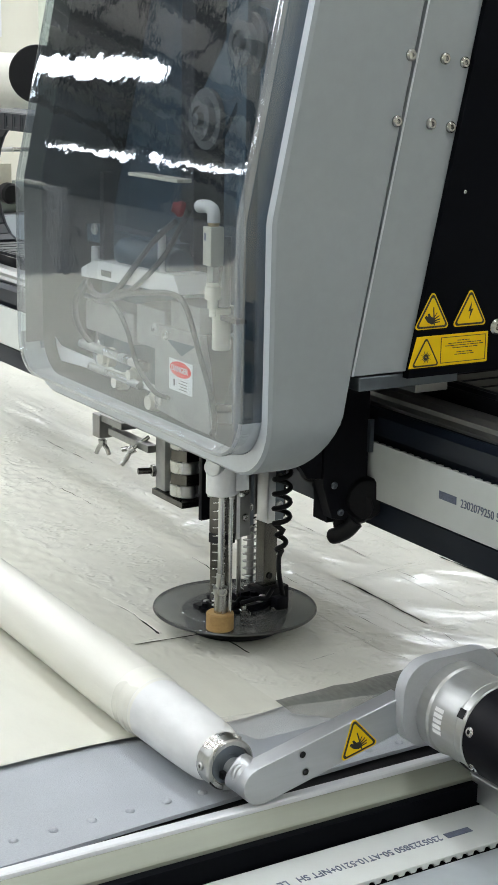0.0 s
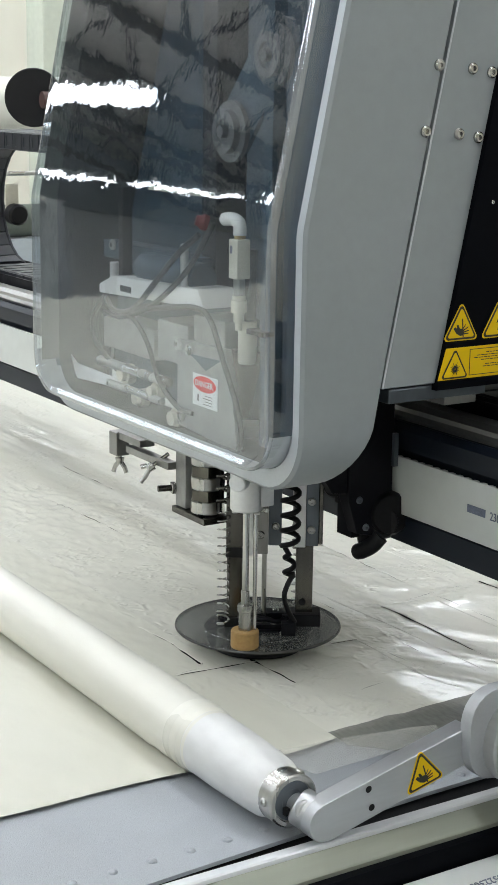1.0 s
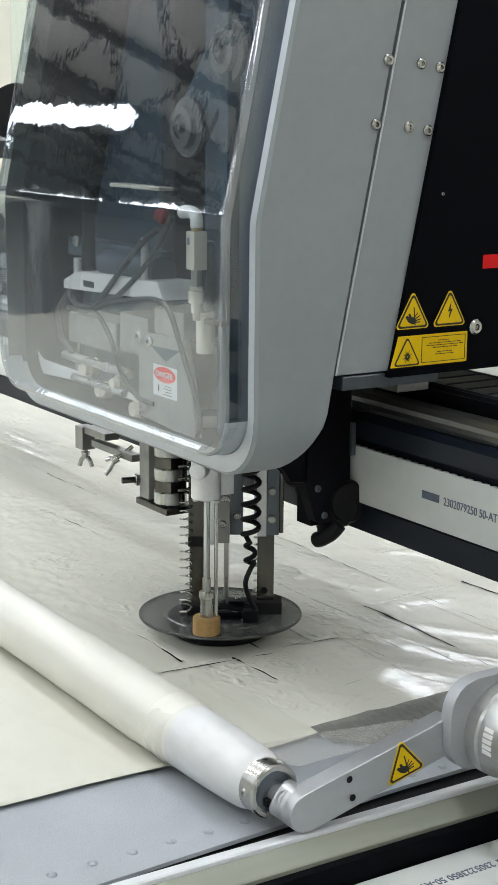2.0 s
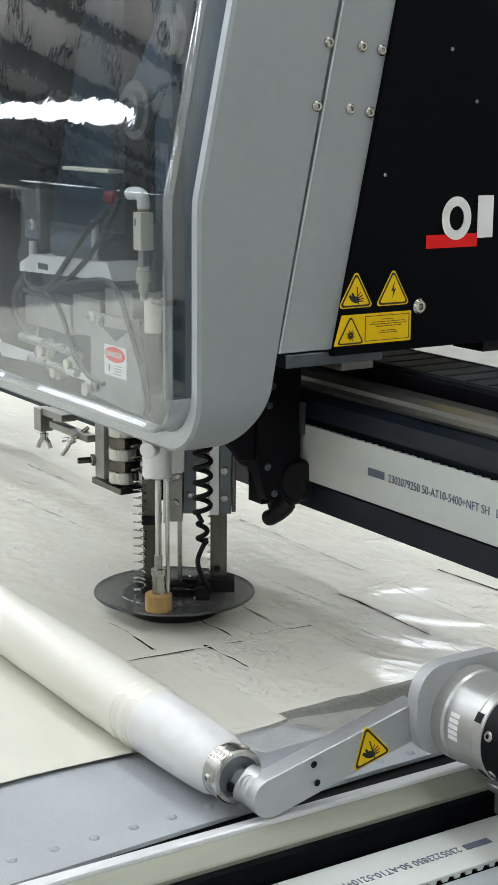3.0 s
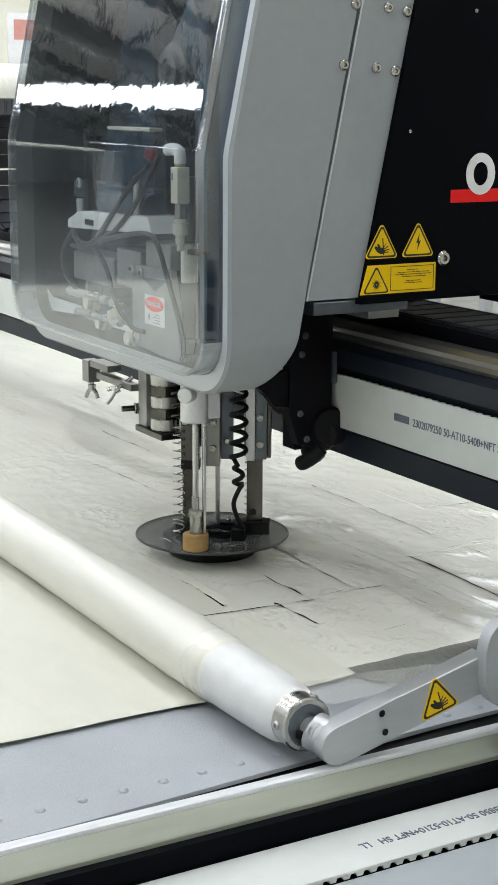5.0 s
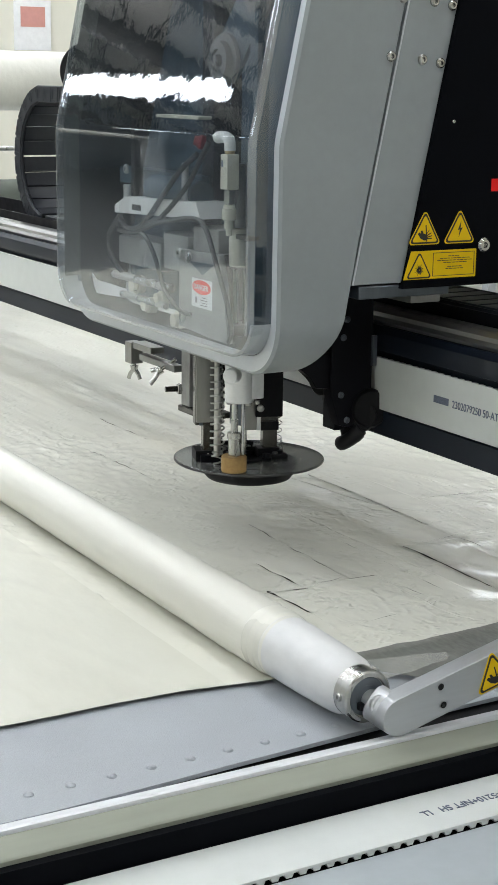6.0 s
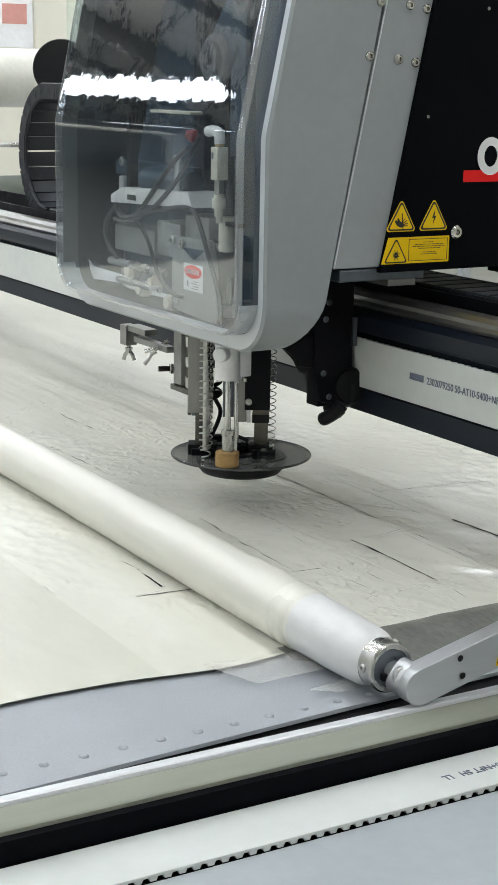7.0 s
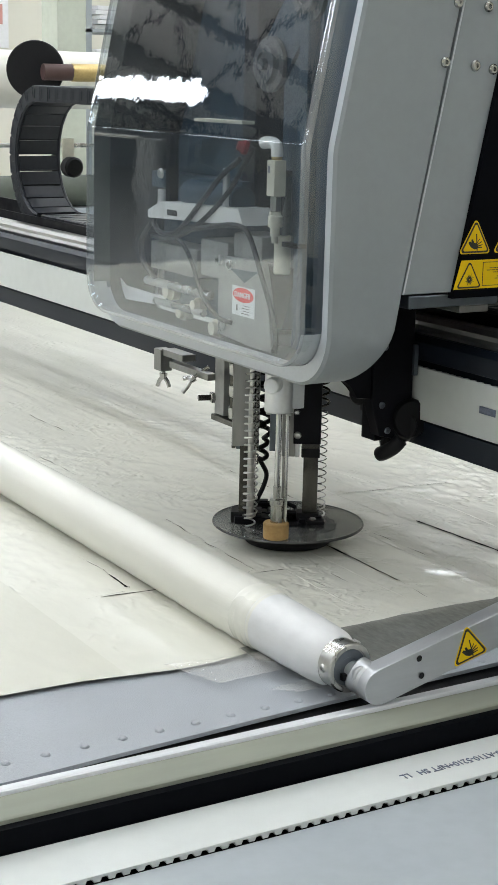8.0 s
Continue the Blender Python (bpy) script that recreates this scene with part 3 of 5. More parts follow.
for i in range(5):
    v0 = radians(160 + i * 7)
    vv = Vector((math.cos(v0), 0, math.sin(v0)))
    box(bm, -0.0045, 0.0045, -0.0014, 0.0014, 0, 0.0004, m=frame_axes(vv * 0.0332 + Vector((MX, -0.357, MZ)), (0, 1, 0), vv.cross(Vector((0, 1, 0)))))
part("type_plate", bm, WHITE_PRINT, motor, "faded pale type plate")
part("foot", boxm(0.095, 0.19, -0.345, -0.33, -0.03, 0.02, 0.002), BLACK_METAL, motor, "black mounting foot")
part("foot_plate", boxm(0.082, 0.16, -0.375, -0.335, -0.0285, -0.008, 0.001), ALU, motor, "aluminium clamp")
screw_head("clamp_screw", (0.088, -0.376, -0.012), (0, -1, 0), 0.005, motor)
screw_head("clamp_screw", (0.104, -0.376, -0.022), (0, -1, 0), 0.005, motor)

# ---- cutting head ----
head = empty("cutting_head", "grey cutting head with a clear front cover and warning stickers", "cutting head")


def fx(z):
    """The front plane of the head: upright below, leaning back above the bend."""
    s = z - 0.390
    if s < -0.006:
        return -0.021
    if s < 0.006:
        return -0.021 + 0.205 * (s + 0.006) ** 2 / 0.024
    return -0.021 + 0.205 * s


def xb(z):
    """The rear edge of the grey shell."""
    if z > 0.268:
        return 0.050 + (z - 0.268) * 0.2
    return 0.050 - ((0.268 - z) / 0.076) ** 2 * 0.032


HY0, HY1, HZ0, HZ1, HR = -0.096, 0.338, 0.1920, 0.655, 0.049
BENDS = (0.384, 0.387, 0.390, 0.393, 0.396)


def outline(inset):
    r = HR - inset
    foot_ = HZ0 + HR + (0.0055 if inset > 0.0104 else 0.0)
    pts = []
    for cy, cz, a0 in ((HY0 + HR, foot_, 180), (HY1 - HR, foot_, 270), (HY1 - HR, HZ1 - HR, 0), (HY0 + HR, HZ1 - HR, 90)):
        for k in range(11):
            a = radians(a0 + 9 * k)
            pts.append((cy + r * math.cos(a), cz + r * math.sin(a)))
        if a0 == 270:
            pts += [(HY1 - inset, z) for z in (0.30, *BENDS, 0.5)]
        if a0 == 90:
            pts += [(HY0 + inset, z) for z in (0.5, *reversed(BENDS), 0.30)]
    return pts


def loops(bm, specs, close_last=False):
    """Rings of the head's outline: (inset, function of z giving x)."""
    rings = []
    for inset, f in specs:
        rings.append([bm.verts.new((f(z), y, z)) for y, z in outline(inset)])
    n = len(rings[0])
    for a, b in zip(rings, rings[1:]):
        for i in range(n):
            bm.faces.new((a[i], a[(i + 1) % n], b[(i + 1) % n], b[i]))
    return rings


bm = bmesh.new()
r = loops(bm, [(0.011, lambda z: fx(z) + 0.006), (0.011, lambda z: fx(z) + 0.001), (0.0105, fx), (0.0025, fx)])
# the rim's left run is split off and coloured like the backplate
left = [f for f in bm.faces if f.calc_center_median().y > 0.322 and f.calc_center_median().z > 0.232]
dark_rim = bmesh.new()
for f in left:
    dark_rim.faces.new([dark_rim.verts.new(v.co) for v in f.verts])
bmesh.ops.remove_doubles(dark_rim, verts=dark_rim.verts, dist=0.00001)
bmesh.ops.delete(bm, geom=left, context="FACES")
part("dark_rim", dark_rim, BACKPLATE, head, "left part of the rim in a dark colour", 40)
part("rim", bm, GREY_EDGE, head, "pale grey rim", 40)
bm = bmesh.new()
loops(bm, [(0.0111, lambda z: xb(z) - 0.004), (0.0111, lambda z: fx(z) + 0.006)])
part("lining", bm, LINING, head, "dark inner lining", 40)
bm = bmesh.new()
r = loops(bm, [(0.0024, lambda z: fx(z)), (0.0, lambda z: fx(z) + 0.0026), (0.0, lambda z: (fx(z) + xb(z)) / 2), (0.0, lambda z: xb(z) - 0.001), (0.001, xb), (0.0105, xb)])
shell = part("shell", bm, GREY, head, "smooth mid grey painted shell", 40)


def cap_faces(bm, ring, pts):
    """Fills the outline, band by band between the bends."""
    zs = [HZ0 - 1, *BENDS, HZ1 + 1]
    for a, b in zip(zs, zs[1:]):
        f = [v for v, (y, z) in zip(ring, pts) if a - 1e-6 <= z <= b + 1e-6]
        if len(f) > 2:
            bm.faces.new(f)


bm = bmesh.new()
ARC = [(0.0164 - 0.0052 * math.cos(k * math.pi / 14), 0.0164 + 0.0052 * math.sin(k * math.pi / 14)) for k in range(8)]


def at_depth(depth):
    return lambda z: fx(z) - depth


def shell_pair(specs):
    """The outer and inner faces of the moulded cover, 3 mm apart."""
    return specs, [(i + 0.003, at_depth(-(f(0.2) - fx(0.2)) - 0.003)) for i, f in specs]


bm = bmesh.new()
out_, in_ = shell_pair([(0.0112, at_depth(-0.001)), (0.0112, at_depth(0.0164))])
loops(bm, out_ + in_[::-1])
bmesh.ops.delete(bm, geom=[f for f in bm.faces if f.calc_center_median().z < 0.213], context="FACES")
cover_side = part("cover_side", bm, COVER, head, "clear side wall of the cover", 30)
cover_side.visible_shadow = False
bm = bmesh.new()
out_, in_ = shell_pair([(ARC[-1][0], at_depth(ARC[-1][1])), (0.0235, at_depth(0.0218))])
r = loops(bm, out_[::-1] + in_)
cap_faces(bm, r[0], outline(out_[-1][0]))
cap_faces(bm, r[-1], outline(in_[-1][0]))
cover = part("clear_cover", bm, COVER, head, "clear moulded plastic front pane", 30)
cover.visible_shadow = False
bm = bmesh.new()
loops(bm, [(0.0116, at_depth(-0.002)), (0.0116, at_depth(0.0160)), (0.0140, at_depth(0.0180))])
high = [f for f in bm.faces if f.calc_center_median().z > (0.240 if f.calc_center_median().y < -0.04 else 0.246 if f.calc_center_median().y > 0.29 else 0.214)]
bmesh.ops.delete(bm, geom=high, context="FACES")
part("cover_ledge", bm, LEDGE, head, "frosted pale ledge at the foot of the cover", 60)
# rounded corner band; its highlight is put into the hazy material
bm = bmesh.new()
loops(bm, [(i, at_depth(dd)) for i, dd in ARC])
cover_edge = part("cover_edge", bm, COVER_EDGE, head, "rounded edge of the cover with a pale highlight line as haze", 60)
cover_edge.visible_shadow = False
bm = bmesh.new()
side = [[bm.verts.new((fx(z) - dd, HY1 - 0.0150, z)) for dd in (-0.005, 0.0130)] for z in (0.236, 0.30, *BENDS, 0.5, 0.61)]
for a, b in zip(side, side[1:]):
    bm.faces.new((a[0], a[1], b[1], b[0]))
part("side_band", bm, SIDE_BAND, head, "olive grey band inside the cover")

bm = bmesh.new()
ring = [bm.verts.new((xb(max(z, 0.268)) - 0.006, y, z)) for y, z in outline(0.0113)]
bm.faces.new(ring)
bmesh.ops.triangulate(bm, faces=bm.faces)
part("backplate", bm, BACKPLATE, head, "dark blue grey inner backplate")

# rear body over the beam, with its black side
part("rear_body", prismm([(0.062, 0.272), (0.36, 0.272), (0.36, 0.70), (0.150, 0.70)], "y", -0.090, 0.33), BLACK_METAL, head, "dark body behind the shell", 30)
FLANGE = [(0.0545, 0.2705), (0.1045, 0.2705), (0.186, 0.668), (0.136, 0.668)]
part("side_flange", prismm(FLANGE, "y", -0.0945, -0.088, 0.0012), GREY, head, "grey painted side flange", 30)
part("flange_edge", prismm([(0.0525, 0.271), (0.0543, 0.2705), (0.1358, 0.668), (0.134, 0.668)], "y", -0.0950, -0.088), GREY_EDGE, head, "bright bevelled edge")
part("side_panel", prismm([(0.1030, 0.2655), (0.37, 0.2655), (0.37, 0.70), (0.1921, 0.70)], "y", -0.0990, -0.0905, 0.0008), BLACK, head, "satin black side panel", 30)
part("under_plate", boxm(0.062, 0.158, -0.092, -0.030, 0.2575, 0.2688, 0.0012), SLATE, head, "dull steel plate under the panel")
part("under_block", boxm(0.118, 0.150, -0.090, -0.050, 0.251, 0.2573, 0.0008), BLOCK, head)
part("under_block", boxm(0.268, 0.30, -0.090, -0.050, 0.255, 0.2653, 0.0008), BLACK_METAL, head)


def side_screws():
    """Screws in the shell and the flange, in rows that follow the lean."""
    for k in range(4):
        dx, dz = 0.0104 * (k - 1), 0.0478 * (k - 1)
        for x, z, y in ((0.0946, 0.5090, -0.0961), (0.1277, 0.5070, -0.0946), (0.1464, 0.5045, -0.0946)):
            if k in (0, 1, 3):
                j = {0: 0, 1: 1, 3: 3}[k]
                screw_head("side_screw", (x + 0.0104 * (j - 1), y, z + 0.0478 * (j - 1)), (0, -1, 0), 0.0044, head, STEEL, "steel button screw")


side_screws()
screw_head("panel_screw", (0.1876, -0.0991, 0.3007), (0, -1, 0), 0.0066, head, CHROME, "bright flanged screw")
for x, z in ((0.215, 0.507), (0.243, 0.466), (0.150, 0.408)):
    screw_head("small_screw", (x, -0.0991, z), (0, -1, 0), 0.0016, head, STEEL)

FACE = -0.0991
triangle_sign("warning_sign", frame_axes((0.1238, FACE, 0.3040), (1, 0, 0), (0, 0, 1)), 0.0325, "cut", head, "yellow triangular cutting warning sticker")
triangle_sign("warning_sign", frame_axes((0.1612, FACE, 0.3040), (1, 0, 0), (0, 0, 1)), 0.0325, "bolt", head, "yellow triangular voltage warning sticker")
plate = part("laser_sign", prismm([(0.1030, 0.2732), (0.1800, 0.2732), (0.1806, 0.2738), (0.1806, 0.2972), (0.1800, 0.2978), (0.1100, 0.2978), (0.1030, 0.2738)], "y", FACE - 0.0003, FACE), YELLOW, head, "yellow laser warning plate with small print")
triangle_sign("laser_symbol", frame_axes((0.1188, FACE - 0.0004, 0.2740), (1, 0, 0), (0, 0, 1)), 0.0275, "star", head, "yellow triangular radiation sticker")
bm = bmesh.new()
for z0, z1, x0, x1 in ((0.2752, 0.2757, 0.1335, 0.1785), (0.2953, 0.2958, 0.1335, 0.1785), (0.2752, 0.2958, 0.1335, 0.1340), (0.2752, 0.2958, 0.1780, 0.1785)):
    box(bm, x0, x1, FACE - 0.0006, FACE - 0.0002, z0, z1)
part("print_frame", bm, SIGN_BLACK, plate)
bm = bmesh.new()
for i, (z, w) in enumerate(((0.2925, 0.012), (0.2905, 0.030), (0.2887, 0.036), (0.2868, 0.022), (0.2832, 0.013), (0.2814, 0.017))):
    x = 0.156 - w / 2
    while x < 0.156 + w / 2:
        l = 0.0015 + 0.003 * random.random()
        box(bm, x, x + l, FACE - 0.0006, FACE - 0.0002, z - 0.00028, z + 0.00028)
        x += l + 0.0007
tagged(part("small_print", bm, SIGN_BLACK, plate, "rows of unreadable small print"), kind="stuff")

# brand mark: plain white blocks over a red bar
bm = boxm(0.1941, 0.2485, FACE - 0.0004, FACE, 0.3475, 0.3585)
part("red_bar", bm, RED, head, "red printed bar")


def ring_plate(cx, cz, a0, c0, a1, c1, y):
    """A thin flat oval ring standing in the plane of the black face."""
    bm = bmesh.new()
    loops = []
    for a, c, yy in ((a1, c1, y), (a1, c1, y - 0.0008), (a0, c0, y - 0.0008), (a0, c0, y)):
        loops.append([bm.verts.new((cx + a * math.cos(k * math.pi / 20), yy, cz + c * math.sin(k * math.pi / 20))) for k in range(40)])
    for p, q in zip(loops, loops[1:]):
        for k in range(40):
            bm.faces.new((p[k], p[(k + 1) % 40], q[(k + 1) % 40], q[k]))
    bmesh.ops.recalc_face_normals(bm, faces=bm.faces)
    return bm


def mark_block(pts):
    part("brand_mark", prismm(pts, "y", FACE - 0.0008, FACE), WHITE_PRINT, head, "plain white printed shape")


# an oval ring, then plain upright blocks
part("brand_mark", ring_plate(0.2255, 0.3715, 0.0155, 0.0178, 0.0080, 0.0100, FACE), WHITE_PRINT, head, "plain white printed ring")
for x in (0.2485, 0.2760, 0.3040):
    mark_block([(x, 0.3545), (x + 0.0165, 0.3545), (x + 0.0165, 0.3895), (x, 0.3895)])

# ---- what shows through the cover ----
MXI = -0.009
part("mount_plate", prismm([(0.010, 0.206), (0.108, 0.212), (0.108, 0.285), (0.030, 0.287), (0.022, 0.262)], "x", MXI, MXI + 0.006, 0.0008), INNER, head, "cast grey mounting plate", 30)
lab = part("danger_label", boxm(MXI - 0.0004, MXI - 0.0001, 0.0415, 0.0810, 0.2345, 0.2610), WHITE_PRINT, head, "white danger label with a red oval")
bm = bmesh.new()
prism(bm, [(0.0615 + 0.0180 * math.cos(2 * math.pi * k / 24), 0.2535 + 0.0066 * math.sin(2 * math.pi * k / 24)) for k in range(24)], "x", MXI - 0.0006, MXI - 0.0004)
part("oval", bm, RED, lab, "red oval")
lettering("word", "DANGER", 0.0070, frame_axes((MXI - 0.0008, 0.0765, 0.2512), (0, -1, 0), (0, 0, 1)), WHITE_PRINT, lab, "white danger lettering")
bm = bmesh.new()
for i in range(4):
    box(bm, MXI - 0.0006, MXI - 0.0004, 0.050, 0.064 - 0.003 * (i % 2), 0.2368 + i * 0.0024, 0.2373 + i * 0.0024)
box(bm, MXI - 0.0006, MXI - 0.0004, 0.071, 0.073, 0.2385, 0.2440)
part("small_print", bm, SIGN_BLACK, lab)
bm = bmesh.new()
prism(bm, [(0.037, 0.2770), (0.086, 0.2755), (0.060, 0.2650)], "x", MXI - 0.0004, MXI - 0.0001)
part("blue_mark", bm, BACKPLATE, head, "dark blue striped triangle")
for y, z in ((0.086, 0.279), (0.104, 0.281), (0.098, 0.221)):
    screw_head("plate_screw", (MXI - 0.0005, y, z), (-1, 0, 0), 0.005, head, STEEL)
part("slide_block", boxm(-0.006, 0.03, 0.096, 0.148, 0.262, 0.297, 0.002), INNER, head, "grey slide block", 30)
part("slide_block", boxm(-0.004, 0.03, 0.040, 0.090, 0.285, 0.308, 0.002), INNER, head, "grey slide block", 30)
part("slide_block", boxm(0.0, 0.03, 0.165, 0.262, 0.256, 0.284, 0.002), INNER, head, "grey slide block", 30)
part("slide_rod", rod((0, 1, 0), (-0.010, 0.120, 0.2455), 0.13, 0.0042), STEEL, head, smooth=30)
part("slide_rod", rod((0, 1, 0), (-0.010, 0.132, 0.2270), 0.10, 0.0035), STEEL, head, smooth=30)
for y, z, rr in ((0.205, 0.239, 0.009), (0.178, 0.222, 0.008), (0.150, 0.233, 0.007), (0.113, 0.216, 0.009)):
    part("fitting", turned((-1, 0, 0), (0.0, y, z), [(0, 0), (0, rr), (0.008, rr), (0.0085, rr * 0.7), (0.013, rr * 0.7), (0.013, 0)], 16), CREAM, head, "pale plastic fitting", 30)
part("bracket", prismm([(0.060, 0.316), (0.246, 0.308), (0.246, 0.316), (0.220, 0.326), (0.070, 0.331)], "x", -0.012, 0.022, 0.0012), WHITE_PLASTIC, head, "white horizontal bracket", 30)
part("bracket_slot", boxm(-0.0124, -0.0119, 0.184, 0.204, 0.3140, 0.3195), RUBBER, head)
part("bracket_post", rod((0, 0, 1), (-0.005, 0.229, 0.321), 0.016, 0.0042, 16), ALU, head, smooth=30)
part("bracket_post", rod((0, 0, 1), (-0.008, 0.098, 0.325), 0.040, 0.0034, 16), ALU, head, smooth=30)
part("cylinder_body", rod((0, 1, 0), (0.006, 0.090, 0.336), 0.10, 0.013, 24), BACKPLATE, head, smooth=30)
# air valve stack
vx, vy = -0.011, 0.0075
part("elbow", tubem(curve_through([(vx, vy + 0.022, 0.3905), (vx, vy + 0.012, 0.3915), (vx, vy + 0.003, 0.3900), (vx, vy, 0.3860), (vx, vy, 0.3800)]), 0.0052, 14), WHITE_PLASTIC, head, "white elbow fitting", 60)
part("valve_collar", rod((0, 0, 1), (vx, vy, 0.3770), 0.004, 0.0046, 16), BRASS, head, "brass collar", 30)
part("valve", boxm(vx - 0.0060, vx + 0.0060, vy - 0.0064, vy + 0.0064, 0.3465, 0.3770, 0.0008), CREAM, head, "cream square valve body", 30)
part("valve_text", boxm(vx - 0.0063, vx - 0.0060, vy + 0.001, vy + 0.004, 0.366, 0.372), INK, head)
part("nut", rod((0, 0, 1), (vx, vy, 0.3335), 0.0128, 0.0052, 6), STEEL, head, "steel hexagon nut")
part("fitting", turned((0, 0, 1), (vx, vy, 0.3060), [(0, 0), (0, 0.0028), (0.006, 0.0030), (0.0065, 0.0042), (0.0135, 0.0042), (0.014, 0.0064), (0.0235, 0.0064), (0.024, 0.0052), (0.0272, 0.0052), (0.0272, 0)], 20), CREAM, head, "cream plastic fitting", 30)
part("piston", rod((0, 0, 1), (0.0, 0.012, 0.278), 0.034, 0.0074, 24), CREAM, head, "white cylinder", 30)
part("piston_body", rod((0, 0, 1), (0.0, 0.012, 0.3125), 0.056, 0.0070, 24), SLATE, head, "slate grey cylinder", 30)
part("stop_bar", boxm(-0.006, 0.004, -0.020, 0.004, 0.3035, 0.3075), BLACK_METAL, head)
part("upright", boxm(0.0, 0.012, -0.020, -0.006, 0.215, 0.60, 0.001), BACKPLATE, head, "dark upright bar", 30)
part("upright", boxm(0.02, 0.05, 0.095, 0.118, 0.32, 0.62, 0.001), NAVY, head, "dark upright bar")
part("red_tap", turned((-1, 0.4, 0.3), (-0.004, 0.068, 0.384), [(0, 0), (0, 0.0062), (0.004, 0.0068), (0.007, 0.0045), (0.010, 0.004), (0.010, 0)], 20), DARK_RED, head, "dark red tap", 40)


def pulley(x, y, z, rr):
    p = part("pulley", turned((-1, 0, 0), (x, y, z), [(0, 0), (0, rr), (0.004, rr), (0.0045, rr * 0.72), (0.010, rr * 0.70), (0.0105, rr * 0.42), (0.008, rr * 0.40), (0.008, rr * 0.22), (0.013, rr * 0.2), (0.013, 0)], 36), PULLEY, head, "dull grey ringed pulley", 30)
    return p


pulley(0.008, -0.012, 0.515, 0.024)
pulley(0.008, 0.049, 0.4570, 0.024)
part("link_plate", prismm([(-0.030, 0.540), (-0.036, 0.524), (0.036, 0.440), (0.066, 0.462), (0.066, 0.475), (0.0, 0.548)], "x", 0.009, 0.013), BACKPLATE, head, "dark link plate")
for pts, rr in (
    ([(-0.008, 0.052, 0.386), (-0.012, 0.064, 0.366), (-0.013, 0.090, 0.341), (-0.013, 0.146, 0.308), (-0.013, 0.198, 0.292), (-0.010, 0.240, 0.291)], 0.0024),
    ([(-0.006, 0.078, 0.374), (-0.013, 0.100, 0.357), (-0.014, 0.132, 0.333), (-0.014, 0.178, 0.301), (-0.013, 0.215, 0.296), (-0.008, 0.240, 0.303)], 0.0026),
    ([(-0.013, 0.200, 0.296), (-0.014, 0.172, 0.291), (-0.014, 0.150, 0.274), (-0.014, 0.130, 0.246), (-0.014, 0.099, 0.229), (-0.010, 0.080, 0.226)], 0.0022),
    ([(-0.013, 0.178, 0.300), (-0.014, 0.120, 0.310), (-0.014, 0.070, 0.316), (-0.014, 0.046, 0.309), (-0.014, 0.024, 0.277), (-0.014, 0.004, 0.245), (-0.013, -0.002, 0.221), (-0.012, 0.004, 0.212)], 0.0024),
    ([(-0.006, 0.245, 0.306), (-0.013, 0.256, 0.285), (-0.013, 0.250, 0.262), (-0.01, 0.225, 0.246), (-0.01, 0.20, 0.236)], 0.0024),
    ([(-0.008, 0.236, 0.312), (-0.014, 0.225, 0.300), (-0.014, 0.196, 0.296), (-0.014, 0.166, 0.305), (-0.010, 0.130, 0.312)], 0.0018),
):
    part("hose", tubem(curve_through(pts), rr, 10), HOSE, head, "black bent hose", 60)
part("paper_tag", prismm([(0.232, 0.2215), (0.326, 0.2165), (0.330, 0.2400), (0.312, 0.2315), (0.240, 0.2305)], "x", -0.002, -0.0015), WHITE_PRINT, head, "torn white tag")
part("cross_bar", boxm(0.01, 0.03, 0.10, 0.28, 0.336, 0.352, 0.001), BACKPLATE, head)
# added pale bar that imitates a horizontal reflection near the cover's bend
part("reflection_bar", boxm(-0.004, 0.010, 0.080, 0.168, 0.4045, 0.4075, 0.0006), CREAM, head, "pale bar in place of a reflection at the bend")
part("upright", boxm(-0.004, 0.006, 0.215, 0.223, 0.325, 0.404, 0.0006), BLACK_METAL, head, "dark upright bar")
screw_head("plate_screw", (-0.004, 0.232, 0.352), (-1, 0, 0), 0.005, head, STEEL)

# ---- under the head, fixed to it ----
part("clamp_bracket", boxm(0.022, 0.036, 0.279, 0.295, 0.144, 0.167, 0.001), BLOCK, head, "small aluminium clamp", 30)
part("clamp_bracket", boxm(0.024, 0.040, 0.236, 0.282, 0.161, 0.168, 0.0008), BLOCK, head, "", 30)
part("clamp_bracket", boxm(0.026, 0.036, 0.186, 0.268, 0.150, 0.157, 0.0008), BLOCK, head, "", 30)


def wing_nut(x, y, z, ax):
    m = Vector((x, y, z))
    w = part("wing_nut", turned(ax, m, [(0, 0), (0, 0.0045), (0.006, 0.0035), (0.006, 0)], 14), STEEL, head, "steel wing nut", 40)
    a = Vector(ax).normalized()
    s = Vector((0.54, -0.84, 0)) * 0.45 if abs(a.z) > 0.7 else Vector((0.2, 0.3, 0.8))
    for k in (-1, 1):
        b = m + a * 0.004
        part("wing", tubem([b + s.normalized() * 0.001 * k, b + s.normalized() * 0.005 * k + a * 0.005, b + s.normalized() * 0.0072 * k + a * 0.0105], 0.0023, 8), STEEL, w)
    part("stud", rod(-a, m, 0.018, 0.002, 12), STEEL, w)


wing_nut(0.029, 0.286, 0.141, (0, 0, -1))
wing_nut(0.024, 0.210, 0.150, (-0.75, 0.3, -0.6))
part("stud", rod((-1, 0.25, 0), (0.040, 0.1865, 0.1325), 0.022, 0.0030, 16), POST, head, "threaded steel stud", 40)
part("stud_nut", rod((-1, 0.25, 0), (0.0355, 0.1875, 0.1325), 0.005, 0.0058, 6), STEEL, head, "steel nut", 30)
part("valve_base", boxm(0.031, 0.062, 0.130, 0.1875, 0.1105, 0.1165, 0.0008), POST, head, "dark base plate", 30)
